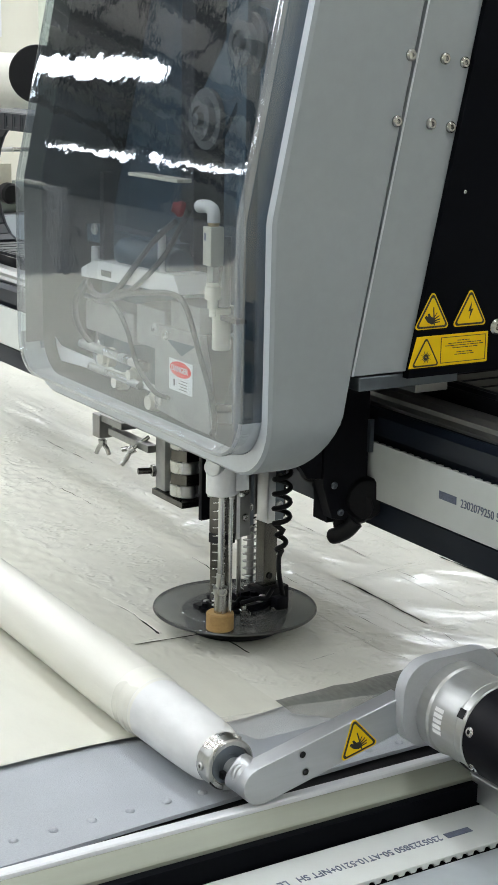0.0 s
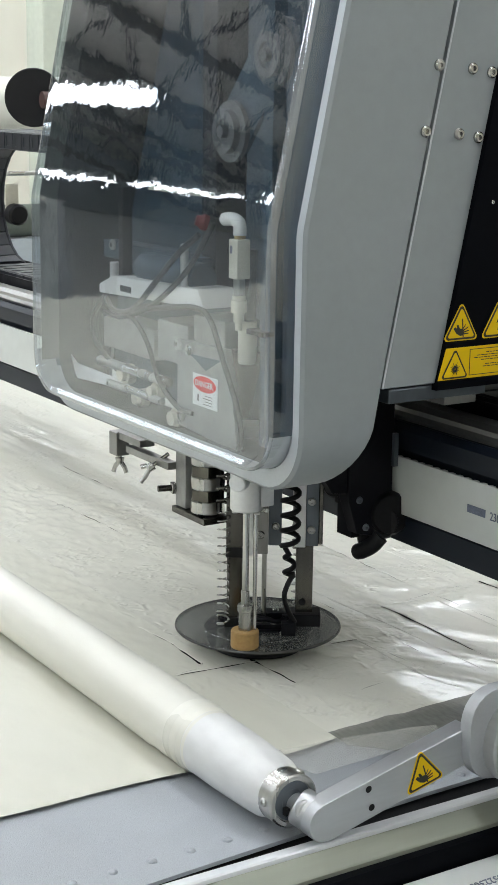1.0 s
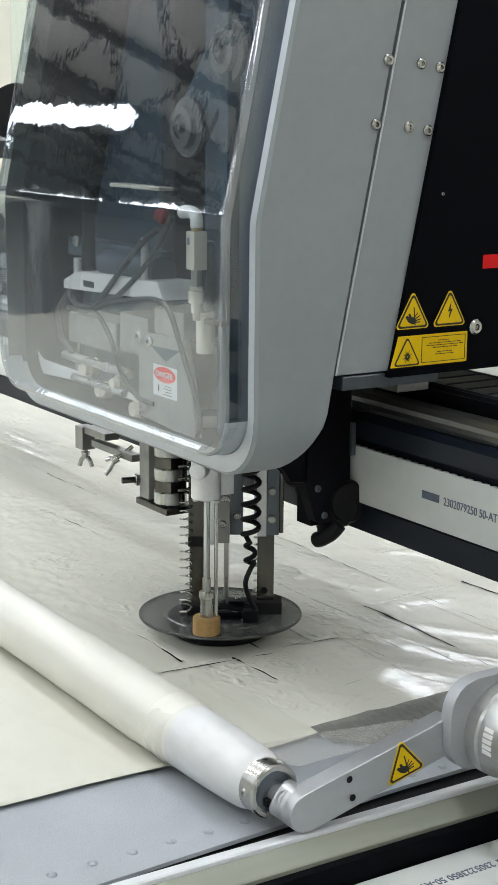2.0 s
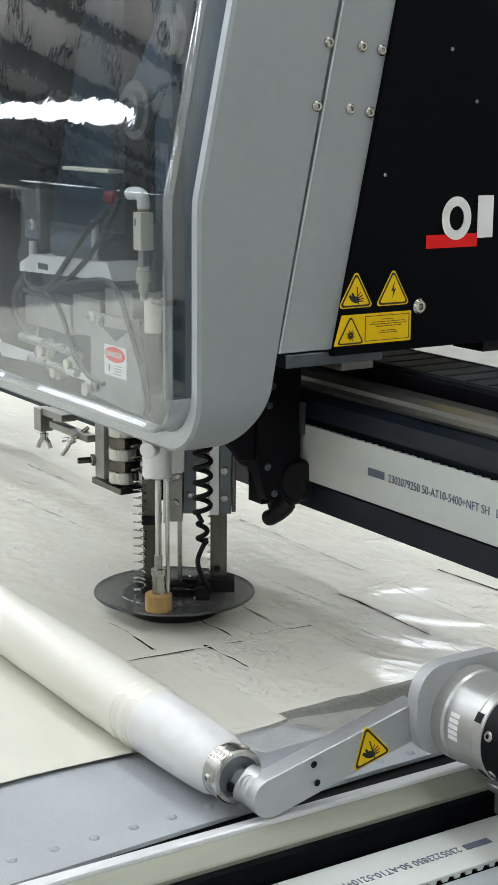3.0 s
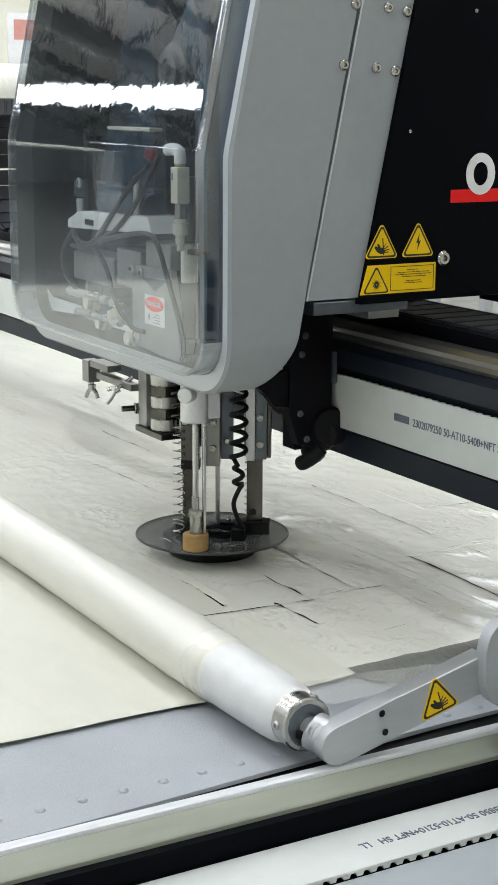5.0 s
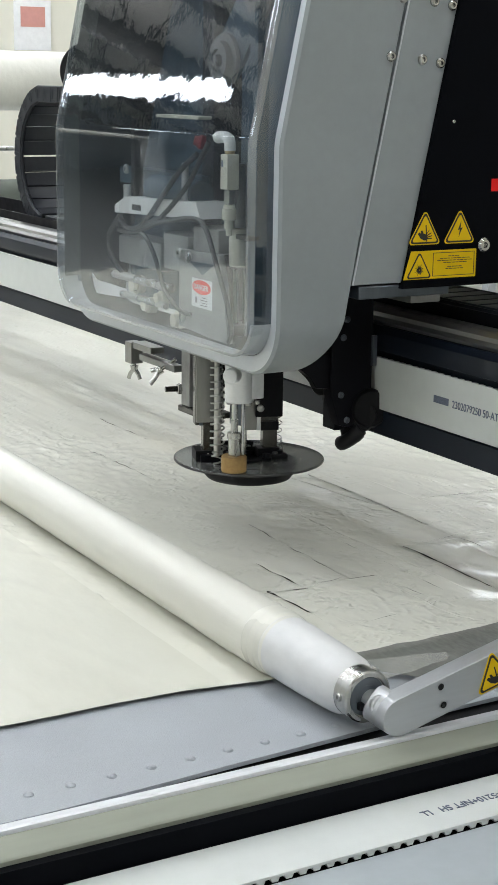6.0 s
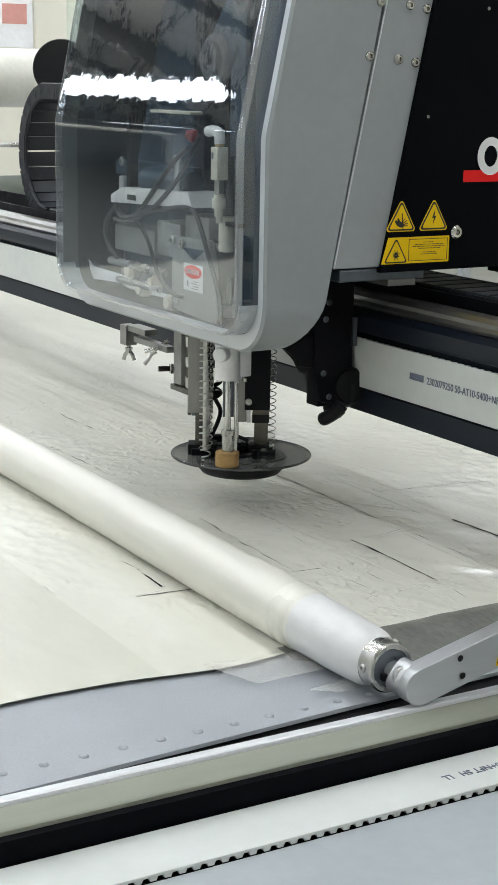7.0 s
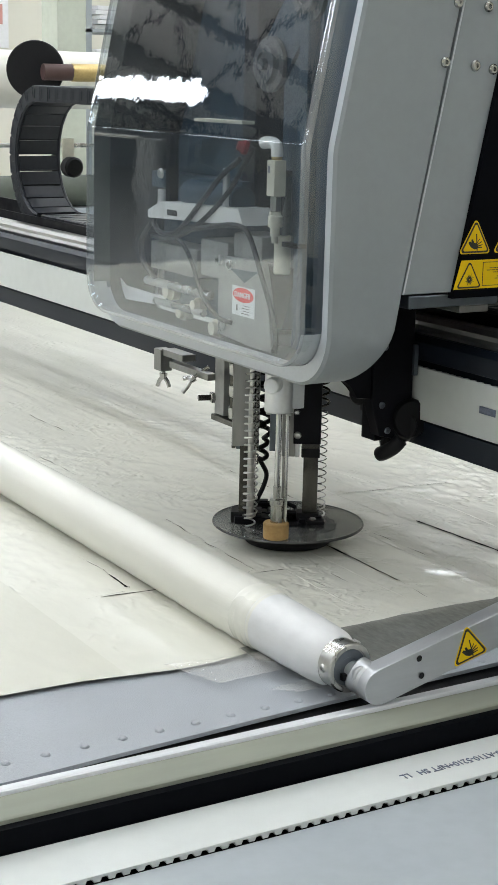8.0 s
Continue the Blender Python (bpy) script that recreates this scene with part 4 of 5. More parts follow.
sol = part("solenoid_frame", boxm(0.034, 0.045, 0.168, 0.186, 0.117, 0.198, 0.0008), INNER, head, "grey valve frame", 30)
for z in (0.118, 0.140, 0.162, 0.184):
    part("coil_drum", turned((0, 0, 1), (0.046, 0.148, z), [(0, 0), (0, 0.0145), (0.0008, 0.0155), (0.0110, 0.0155), (0.0118, 0.0145), (0.0118, 0)], 32), STEEL, head, "bright steel drum", 30)
    part("coil_disc", turned((0, 0, 1), (0.046, 0.148, z + 0.0118), [(0, 0), (0, 0.0165), (0.0102, 0.0165), (0.0102, 0)], 6), POST, head, "dark steel plate", 30)
# marking rod with its felt collar
PX, PY = 0.0290, 0.0560
part("rod_head", turned((0, 0, -1), (PX, PY, 0.2185), [(0, 0), (0, 0.0138), (0.040, 0.0138), (0.0735, 0.0138), (0.0745, 0.0128), (0.0745, 0)], 32), ALU, head, "aluminium rod holder", 30)
part("holder_knob", turned((-0.8, -0.6, 0), (PX - 0.0100, PY - 0.0080, 0.172), [(0, 0.0075), (0.010, 0.0075), (0.011, 0.0065), (0.011, 0)], 20), ALU, head, "", 30)
part("holder_block", boxm(PX - 0.002, PX + 0.020, PY - 0.012, PY + 0.008, 0.1475, 0.2185, 0.001), ALU, head, "aluminium holder block", 30)
for dx, dy in ((-0.009, 0.004), (0.004, -0.010), (0.015, -0.008)):
    part("holder_screw", rod((0, 0, -1), (PX + dx, PY + dy, 0.1455), 0.004, 0.0026, 14), STEEL, head, "", 30)
marker = empty("marking_rod", "polished marking rod with an ochre felt collar", "marker")
part("slide_tube", rod((0, 0, -1), (0, 0, 0.215), 0.145, 0.0028, 20), CHROME, marker, "polished slide rod", 30)
part("slide_tube", rod((0, 0, -1), (0.007, -0.004, 0.215), 0.180, 0.0019, 16), CHROME, marker, "thin polished rod", 30)
part("sleeve", turned((0, 0, -1), (0, 0, 0.0725), [(0, 0), (0, 0.0036), (0.012, 0.0036), (0.0125, 0.0064), (0.0165, 0.0068), (0.0185, 0.0064), (0.019, 0.0056), (0.038, 0.0056), (0.038, 0)], 24), STEEL, marker, "stepped aluminium sleeve", 30)
part("felt", turned((0, 0, -1), (0, 0, 0.0375), [(0, 0), (0, 0.0112), (0.001, 0.0121), (0.0148, 0.0121), (0.0156, 0.0112), (0.0156, 0)], 32), FELT, marker, "ochre felt collar", 30)

# black bracket that grips the belt
part("belt_bracket", prismm([(0.152, 0.272), (0.124, 0.262), (0.106, 0.205), (0.106, 0.150), (0.116, 0.120), (0.152, 0.112)], "y", 0.016, 0.030, 0.001), BLACK_METAL, head, "black belt bracket", 30)
part("belt_bracket", boxm(0.120, 0.1545, 0.030, 0.052, 0.112, 0.272, 0.001), BLACK_METAL, head, "", 30)
part("belt_bracket", boxm(0.132, 0.1545, 0.052, 0.074, 0.132, 0.168, 0.002), BLACK_METAL, head, "", 30)
part("belt_bracket", prismm([(0.073, 0.177), (0.099, 0.190), (0.1055, 0.191), (0.1055, 0.156), (0.090, 0.158), (0.086, 0.168)], "y", 0.018, 0.028, 0.0015), BLACK_METAL, head, "black wing", 30)
part("boss", turned((-0.2, -0.97, 0.05), (0.151, 0.024, 0.134), [(0, 0), (0, 0.016), (0.003, 0.0195), (0.012, 0.0195), (0.015, 0.017), (0.015, 0)], 14), RUBBER, head, "black round boss", 40)
part("bracket_tab", boxm(0.150, 0.1545, 0.0125, 0.0158, 0.176, 0.205), SLATE, head, "pale tab")
part("knob", turned((-0.45, -0.85, 0.05), (0.148, 0.030, 0.127), [(0, 0), (0, 0.014), (0.003, 0.0165), (0.016, 0.0165), (0.019, 0.014), (0.019, 0)], 12), RUBBER, head, "black clamping knob", 40)
part("knob", turned((-0.45, -0.85, 0.05), (0.144, 0.036, 0.110), [(0, 0), (0, 0.010), (0.003, 0.012), (0.013, 0.012), (0.015, 0.010), (0.015, 0)], 12), RUBBER, head, "black clamping knob", 40)
part("lever", tubem(curve_through([(0.138, 0.012, 0.116), (0.133, 0.016, 0.108), (0.130, 0.026, 0.101), (0.130, 0.033, 0.098)]), 0.0072, 14), RUBBER, head, "black clamping lever", 60)
for z, y in ((0.125, 0.0505), (0.150, 0.038), (0.205, 0.040), (0.238, 0.030), (0.222, 0.046)):
    screw_head("bracket_screw", (0.112 + 0.6 * (y - 0.030), 0.0158, z), (0, -1, 0), 0.0032, head, SLATE)
part("knob", turned((-0.9, -0.4, 0), (0.132, 0.066, 0.151), [(0, 0), (0, 0.009), (0.012, 0.010), (0.014, 0.008), (0.014, 0)], 12), RUBBER, head, "", 40)

# ---- knife turret and presser foot: turn about an upright axis under the head ----
KX, KY = 0.072, 0.1025
RT, DP = Vector((0.84, -0.54)), Vector((0.54, 0.84))


def spot(a, b):
    v = RT * a / 1000 + DP * b / 1000
    return v.x, v.y


turret = empty("knife_turret", "steel knife turret under the cutting head", "knife holder")
ax_, ay_ = spot(-21, 4)
bx_, by_ = spot(35, -4)
SPIN = math.atan2(RT.y, RT.x)
TURN = Matrix.Rotation(SPIN, 4, "Z")


def block(x0, x1, y0, y1, z0, z1, bev=0.0008):
    """A box square to the turret's own line of posts."""
    return boxm(x0, x1, y0, y1, z0, z1, bev, m=TURN)


part("hub", rod((0, 0, 1), (0, 0, 0.198), 0.075, 0.034, 40), BLACK_METAL, turret, "dark hub", 30)
part("guide_block", block(0.0325, 0.0412, -0.005, 0.012, 0.094, 0.23), ALU, turret, "pale aluminium guide block", 30)
part("side_plate", block(0.0414, 0.0525, -0.0035, 0.012, 0.095, 0.23), SLATE, turret, "slate blue guide block", 30)
part("side_plate", block(0.0527, 0.0566, -0.001, 0.014, 0.096, 0.23), POST, turret, "worn steel side plate", 30)
part("guide_block", block(-0.0095, -0.0052, -0.012, 0.010, 0.088, 0.23), ALU, turret, "pale aluminium strip", 30)
part("guide_block", block(-0.0050, 0.0080, -0.010, 0.012, 0.089, 0.23), BLOCK, turret, "grey guide block", 30)
part("guide_block", block(0.0082, 0.0200, 0.000, 0.0124, 0.094, 0.23), SLATE, turret, "slate blue guide block", 30)
part("guide_block", block(-0.0290, -0.0115, -0.0125, 0.0025, 0.0955, 0.23), POST, turret, "brownish steel guide block", 30)
part("back_plate", block(-0.0295, -0.0030, 0.0130, 0.0180, 0.103, 0.23), BLACK_METAL, turret, "black steel back plate", 30)
part("guide_foot", block(-0.0293, -0.0112, -0.0128, 0.0028, 0.0860, 0.0952), RUBBER, turret, "black guide foot", 30)
part("back_plate", block(0.0300, 0.0560, 0.0125, 0.0165, 0.099, 0.23), BLOCK, turret, "grey steel back plate", 30)
for x, z, yy in ((0.0462, 0.110, -0.0036), (0.0462, 0.136, -0.0036), (0.0015, 0.107, -0.0102), (0.0145, 0.112, -0.0002), (0.0015, 0.131, -0.0102)):
    p = TURN @ Vector((x, yy, z))
    screw_head("guide_screw", p, TURN @ Vector((0, -1, 0)), 0.0036, turret, STEEL)
for x, z, yy in ((0.034, 0.112, 0.0167), (0.034, 0.145, 0.0167), (-0.007, 0.112, 0.0182)):
    p = TURN @ Vector((x, yy, z))
    screw_head("guide_screw", p, TURN @ Vector((0, 1, 0)), 0.0036, turret, STEEL)

foot = empty("presser_foot", "round clear presser foot on two steel posts around the knife", "presser foot")
bm = turned((0, 0, 1), (0, 0, 0.0190), [(0, 0.024), (0, 0.0705), (0.0008, 0.0732), (0.0020, 0.0740), (0.0027, 0.0732), (0.0024, 0.0705), (0.0024, 0.0520), (0.0030, 0.0515), (0.0030, 0.024), (0, 0.024)], 96)
part("clear_ring", bm, RING, foot, "smoky clear plastic ring", 40)
bm = turned((0, 0, 1), (0, 0, 0.0188), [(0, 0.0728), (0.0004, 0.0742), (0.0014, 0.0747), (0.0026, 0.0742), (0.0028, 0.0732), (0, 0.0728)], 96)
part("ring_edge", bm, SMOKY, foot, "dark bevelled edge", 40)
part("sole", turned((0, 0, 1), (0, 0, 0.0012), [(0, 0), (0, 0.038), (0.0012, 0.0420), (0.005, 0.0450), (0.011, 0.0470), (0.0172, 0.0482), (0.0174, 0.0470), (0.0174, 0)], 72), RUBBER, foot, "black dished sole", 40)
part("well", turned((0, 0, 1), (*spot(8, 0), 0.0190), [(0, 0.027), (0.0042, 0.027), (0.0046, 0.026), (0.0046, 0.019), (0.001, 0.018), (0.001, 0)], 48), BLACK_METAL, foot, "black raised well", 30)
part("post", block(-0.0280, -0.0135, -0.0105, 0.0020, 0.023, 0.27), POST, foot, "square worn steel post", 30)
part("post", block(0.0332, 0.0485, 0.000, 0.0125, 0.023, 0.27), POST, foot, "square worn steel post", 30)
part("post_foot", block(0.026, 0.056, -0.009, 0.015, 0.0215, 0.0325), RUBBER, foot, "black post foot", 30)
part("post_foot", block(-0.030, -0.008, -0.013, 0.005, 0.0215, 0.0305), RUBBER, foot, "black post foot", 30)
p = TURN @ Vector((0.0395, -0.0006, 0.042))
part("post_hole", turned(TURN @ Vector((0, -1, 0)), p, [(0, 0), (0.0006, 0.003), (0.0002, 0.002), (0.0002, 0)], 14), RUBBER, foot)
part("knife_rod", rod((0, 0, 1), (*spot(5, 2), 0.008), 0.25, 0.0022, 14), STEEL, foot, "thin knife rod", 30)
hx, hy = spot(-31, -15)
part("spring", tubem(helix(hx, hy, 0.034, 0.132, 0.0054, 13), 0.0006, 6), STEEL, foot, "thin coil spring", 60)
part("spring_eye", tubem(helix(hx, hy, 0.0225, 0.034, 0.005, 1.5), 0.0009, 6), STEEL, foot, "", 60)
part("upper_spring", tubem(helix(hx, hy, 0.134, 0.205, 0.0062, 6.5), 0.0013, 8), POST, foot, "thicker dark coil spring", 60)
hx, hy = spot(37, 25)
part("spring", tubem(helix(hx, hy, 0.034, 0.20, 0.0066, 24), 0.0009, 6), STEEL, foot, "thin coil spring", 60)
part("spring_guide", rod((0, 0, 1), (hx, hy, 0.030), 0.2, 0.0035, 14), STEEL, foot, "thin steel spring guide", 30)
part("spring_eye", tubem(helix(hx, hy, 0.0225, 0.034, 0.005, 1.5), 0.0009, 6), STEEL, foot, "", 60)
cx_, cy_ = spot(27, -31)
coil = helix(cx_, cy_, 0.074, 0.096, 0.0042, 1.7) + helix(cx_, cy_, 0.098, 0.21, 0.0072, 8.3)[4:]
coil = curve_through([(cx_ + 0.006, cy_ - 0.001, 0.032), (cx_ - 0.002, cy_ - 0.001, 0.046), (cx_ - 0.005, cy_, 0.059), (cx_ + 0.001, cy_ + 0.002, 0.070), (cx_ + 0.005, cy_, 0.077)]) + coil[2:]
part("coiled_cable", tubem(coil, 0.0024, 8), RUBBER, foot, "black coiled cable", 60)
part("cable_socket", boxm(-0.0065, 0.0065, -0.005, 0.005, 0.0225, 0.0335, 0.0008, m=Matrix.Translation((cx_, cy_, 0)) @ TURN), BLACK_METAL, foot, "small black cable socket", 30)
for a, b, s in ((-30, 5, 5), (8, -12, 4), (-6, -20, 4), (12, 14, 5), (-14, 18, 5), (25, 4, 5)):
    x, y = spot(a, b)
    part("fastener", turned((0, 0, 1), (x, y, 0.0205), [(0, 0), (0, s / 1000), (0.004, s / 1000), (0.0045, s / 1400), (0.008, s / 1500), (0.008, 0)], 14), BLACK_METAL if s > 4 else STEEL, foot, "", 40)
part("carrier", block(-0.004, 0.030, -0.022, -0.006, 0.0218, 0.0275), BLACK_METAL, foot, "black carrier block", 30)
part("carrier", block(0.006, 0.052, 0.006, 0.020, 0.0218, 0.0290), BLACK_METAL, foot, "black carrier block", 30)
part("carrier", block(-0.036, -0.012, 0.006, 0.016, 0.0218, 0.0262), RUBBER, foot, "black carrier block", 30)
for a, b, zz in ((2, -15, 0.0276), (14, -18, 0.0276), (24, -10, 0.0276), (16, 13, 0.0291), (44, 12, 0.0291), (-24, 11, 0.0263), (-6, -26, 0.0220), (22, -30, 0.0220)):
    px_, py_ = spot(a, b)
    screw_head("carrier_screw", (px_, py_, zz), (0, 0, 1), 0.0031, foot, STEEL)
part("carrier_arm", tubem(curve_through([(*spot(-8, -18), 0.030), (*spot(6, -24), 0.0335), (*spot(18, -22), 0.031), (*spot(32, -14), 0.034)]), 0.0022, 8), BLACK_METAL, foot, "bent black arm", 60)
part("cross_link", tubem([(*spot(-12, -12), 0.026), (*spot(4, -4), 0.029), (*spot(18, -12), 0.026)], 0.0022, 8), BLACK_METAL, foot, "", 60)

# ---- cable chain over the beam ----
chain = empty("cable_chain", "black plastic cable chain looped on the gantry beam", "cable chain")
CW, CR, CZ0 = 0.074, 0.093, 0.2165
CXA = 0.204


def chain_link():
    """One link, 30 mm long along y, with two side plates, two crossbars and a stud."""
    bm = bmesh.new()
    for s in (0, CW - 0.006):
        box(bm, s, s + 0.006, -0.0155, 0.0155, -0.012, 0.012, 0.002, 1)
    for z in (-0.0115, 0.0085):
        box(bm, 0.0058, CW - 0.0058, -0.0105, 0.0105, z, z + 0.003)
    box(bm, -0.0008, 0.001, -0.0125, -0.0075, -0.0105, 0.0105)
    box(bm, -0.0008, 0.001, 0.0030, 0.0125, -0.0105, 0.0105)
    box(bm, -0.0008, 0.001, -0.0078, 0.0032, 0.0068, 0.0105)
    box(bm, -0.0008, 0.001, -0.0078, 0.0032, -0.0105, -0.0068)
    me = bpy.data.meshes.new("chain_link")
    bmesh.ops.recalc_face_normals(bm, faces=bm.faces)
    bm.to_mesh(me)
    bm.free()
    me.materials.append(CHAIN)
    return me


LINK = chain_link()
BY = 1.00
spots = []
y = -0.70
while y < BY:
    spots.append((y, CZ0 + 0.014, 0))
    y += 0.027
for k in range(1, 11):
    a = math.pi * k / 11
    spots.append((BY + CR * math.sin(a), CZ0 + 0.014 + CR - CR * math.cos(a), a))
y = BY
while y > 0.36:
    spots.append((y, CZ0 + 0.014 + 2 * CR, math.pi))
    y -= 0.027
part("end_clamp", turned((0, -1, 0), (CXA + CW * 0.62, BY - 0.01, CZ0 + 0.095), [(0, 0), (0, 0.013), (0.004, 0.015), (0.020, 0.015), (0.024, 0.012), (0.024, 0)], 16), RUBBER, chain, "black round cable gland", 30)
part("clamp_plate", boxm(CXA + CW * 0.48, CXA + CW * 0.74, BY - 0.012, BY - 0.008, CZ0 + 0.100, CZ0 + 0.136, 0.001), CREAM, chain, "pale clamp plate")
for y, z, a in spots:
    o = new("link", LINK)
    o.parent = chain
    o.matrix_basis = Matrix.Translation((CXA, y, z)) @ Matrix.Rotation(a, 4, "X")

# ---- far side of the hall ----
HX0, HX1, HYA, HYB, HZF, HZC = -11.0, 8.0, -5.0, 20.0, -0.85, 3.6
tagged(part("floor", boxm(HX0, HX1, HYA, HYB, HZF - 0.1, HZF), FLOOR, None), "grey concrete factory floor", "floor", kind="structure")
tagged(part("ceiling", boxm(HX0, HX1, HYA, HYB, HZC, HZC + 0.1), CEILING, None), "light brown factory ceiling", "ceiling", kind="structure")
# unseen wall, added to give the clear cover a blue grey reflection
tagged(part("reflected_wall_north", boxm(HX0 - 0.2, HX1 + 0.2, HYB, HYB + 0.2, HZF, HZC), DARKWALL, None), "unseen blue grey far wall added for the cover reflection", "wall", kind="structure")
tagged(part("wall_partition", boxm(-1.0, HX1, 8.2, 8.4, HZF, HZC), WALL, None), "plain cream painted partition wall", "wall", kind="structure")
tagged(part("wall_south", boxm(HX0 - 0.2, HX1 + 0.2, HYA - 0.2, HYA, HZF, HZC), WALL, None), "plain cream painted wall", "wall", kind="structure")
tagged(part("wall_west", boxm(HX0 - 0.2, HX0, HYA, HYB, HZF, HZC), WALL, None), "plain cream painted wall", "wall", kind="structure")
tagged(part("wall_east", boxm(HX1, HX1 + 0.2, HYA, HYB, HZF, HZC), WALL, None), "plain cream painted wall", "wall", kind="structure")


def roof_truss(y):
    t = empty("roof_truss", "dark steel roof truss under the ceiling", "truss", "roof trusses", (0, y, 0))
    part("chord", boxm(HX0, HX1, -0.05, 0.05, HZC - 0.12, HZC - 0.02), TRUSS, t)
    part("chord", boxm(HX0, HX1, -0.05, 0.05, HZC - 0.75, HZC - 0.66), TRUSS, t)
    x = HX0
    while x < HX1 - 0.9:
        part("brace", tubem([(x, 0, HZC - 0.7), (x + 0.5, 0, HZC - 0.07), (x + 1.0, 0, HZC - 0.7)], 0.03, 6), TRUSS, t)
        x += 1.0


for y in (-3.5, -1.0, 1.5, 4.0, 7.0, 9.5, 12.0, 14.5, 17.0):
    roof_truss(y)


def strip_lamp(x, y, length, k=1.0):
    s = empty("strip_lamp", "white fluorescent strip lamp hanging from the ceiling", "ceiling lamp", "strip lamps", (x, y, 2.55))
    part("housing", boxm(-0.03 * k, 0.03 * k, -length / 2, length / 2, 0.046 * k, 0.075, 0.003), WHITE_PLASTIC, s)
    shape = [(-0.05, 0.045), (-0.085, 0.010), (-0.08, -0.045), (-0.05, -0.075), (0.05, -0.075), (0.08, -0.045), (0.085, 0.010), (0.05, 0.045)]
    part("diffuser", prismm([(u * k, w * k) for u, w in shape], "y", -length / 2 + 0.03, length / 2 - 0.03), TUBE, s, "glowing lamp diffuser")
    for side in (-1, 1):
        part("hanger", rod((0, 0, 1), (0, side * length * 0.4, 0.07), HZC - 2.62, 0.005, 6), TRUSS, s)


# unseen lamps; those at x -1.075, 1.575 and 4.225 are added for the film
for x, y in ((0.25, -3.1), (2.9, -3.1), (5.55, -3.1), (0.25, -0.3), (-1.075, 1.1), (1.575, 1.1), (0.25, 2.5), (2.9, 2.5), (5.55, 2.5), (4.225, 3.9), (0.25, 5.3), (2.9, 5.3)):
    strip_lamp(x, y, 2.3)
# short unseen lamps added before the partition to brighten the far film
for x in (-2.4, 0.25, 2.9):
    strip_lamp(x, 7.35, 1.4)
# more unseen lamps added between the rows for sheen on the film
for x in (-1.075, 1.575):
    for y in (3.9, 6.7):
        strip_lamp(x, y, 2.3)
for y in (-3.1, -0.3, 2.5, 5.3, 8.1, 10.9, 13.7, 16.5):
    strip_lamp(-7.7, y, 2.3, 0.3)
for y in (-2.7, 4.8, 12.3):
    strip_lamp(-5.05, y, 4.4)
for y in (-0.3, 2.5, 5.3):
    strip_lamp(-2.4, y, 2.3)

# fabric rolls beyond the table
bolt = empty("film_bolt", "long white roll of film on a stand beyond the table", "film roll")
part("roll", turned((1, 0, 0), (-1.2, 2.75, 0.43), [(0, 0), (0, 0.075), (3.4, 0.075), (3.4, 0)], 48), ROLLFILM, bolt, smooth=40)
part("bar", rod((1, 0, 0), (-1.3, 2.75, 0.43), 3.6, 0.02), STEEL, bolt, smooth=40)
for x in (-1.25, 2.25):
    part("stand", boxm(x - 0.02, x + 0.02, 2.72, 2.78, HZF, 0.43), ALU_PAINT, bolt)
spool = empty("spool", "dark spool flange on a brass shaft", "spool")
part("flange", turned((0.45, 0.89, 0), (0.985, 2.484, 0.455), [(0, 0), (0, 0.069), (0.003, 0.071), (0.012, 0.071), (0.014, 0.069), (0.014, 0)], 48), RUBBER, spool, "dark round flange", 30)
part("hub", rod((1, -0.1, 0), (0.99, 2.45, 0.450), 0.075, 0.020), mat("red_brown_casting", (0.06, 0.03, 0.026), 0.5), spool, "dark red brown hub", 30)
part("shaft", rod((1, -0.1, 0), (1.064, 2.4425, 0.450), 0.30, 0.022), BRASS, spool, "brass shaft", 30)
part("stand", boxm(1.30, 1.34, 2.45, 2.52, HZF, 0.47), ALU_PAINT, spool)



rod_thing = empty("spreader_bar", "thin steel bar beyond the table", "bar")
part("bar", rod((1, 0, 0), (-0.6, 2.6, 0.266), 3.0, 0.006, 12), STEEL, rod_thing, smooth=40)
for x in (-0.55, 2.35):
    part("stand", boxm(x - 0.015, x + 0.015, 2.585, 2.615, HZF, 0.27), ALU_PAINT, rod_thing)
core = empty("fabric_bolt", "dull green grey roll of fabric lying behind the table", "fabric roll")
part("roll", turned((1, 0, 0), (-0.2, 2.52, 0.155), [(0, 0), (0, 0.040), (1.8, 0.040), (1.8, 0)], 32), mat("green_grey_cloth", (0.10, 0.115, 0.095), 0.8, 0.0, 0.15, 60), core, smooth=40)
part("cradle", boxm(-0.1, 1.5, 2.46, 2.58, -0.85, 0.114), GREY_PANEL, core)
chart = tagged(part("wall_chart", boxm(3.02, 3.26, 8.185, 8.198, 0.60, 0.90), WHITE_PRINT, None), "small white and red notice on the cream wall", "notice")
part("red_patch", boxm(3.06, 3.22, 8.181, 8.184, 0.74, 0.86), FADED_RED, chart, "faded red patch")
rack = empty("storage_rack", "grey metal rack stacked with white paper", "rack", at=(2.05, 4.5, 0))
part("upright", boxm(-0.02, 0.03, -0.02, 0.02, HZF, 1.3), GREY_PANEL, rack)
part("upright", boxm(0.75, 0.80, -0.02, 0.02, HZF, 1.3), GREY_PANEL, rack)
for z in (0.42, 0.62, 0.80):
    part("shelf", boxm(0.0, 0.8, -0.02, 0.35, z - 0.012, z), GREY_PANEL, rack)
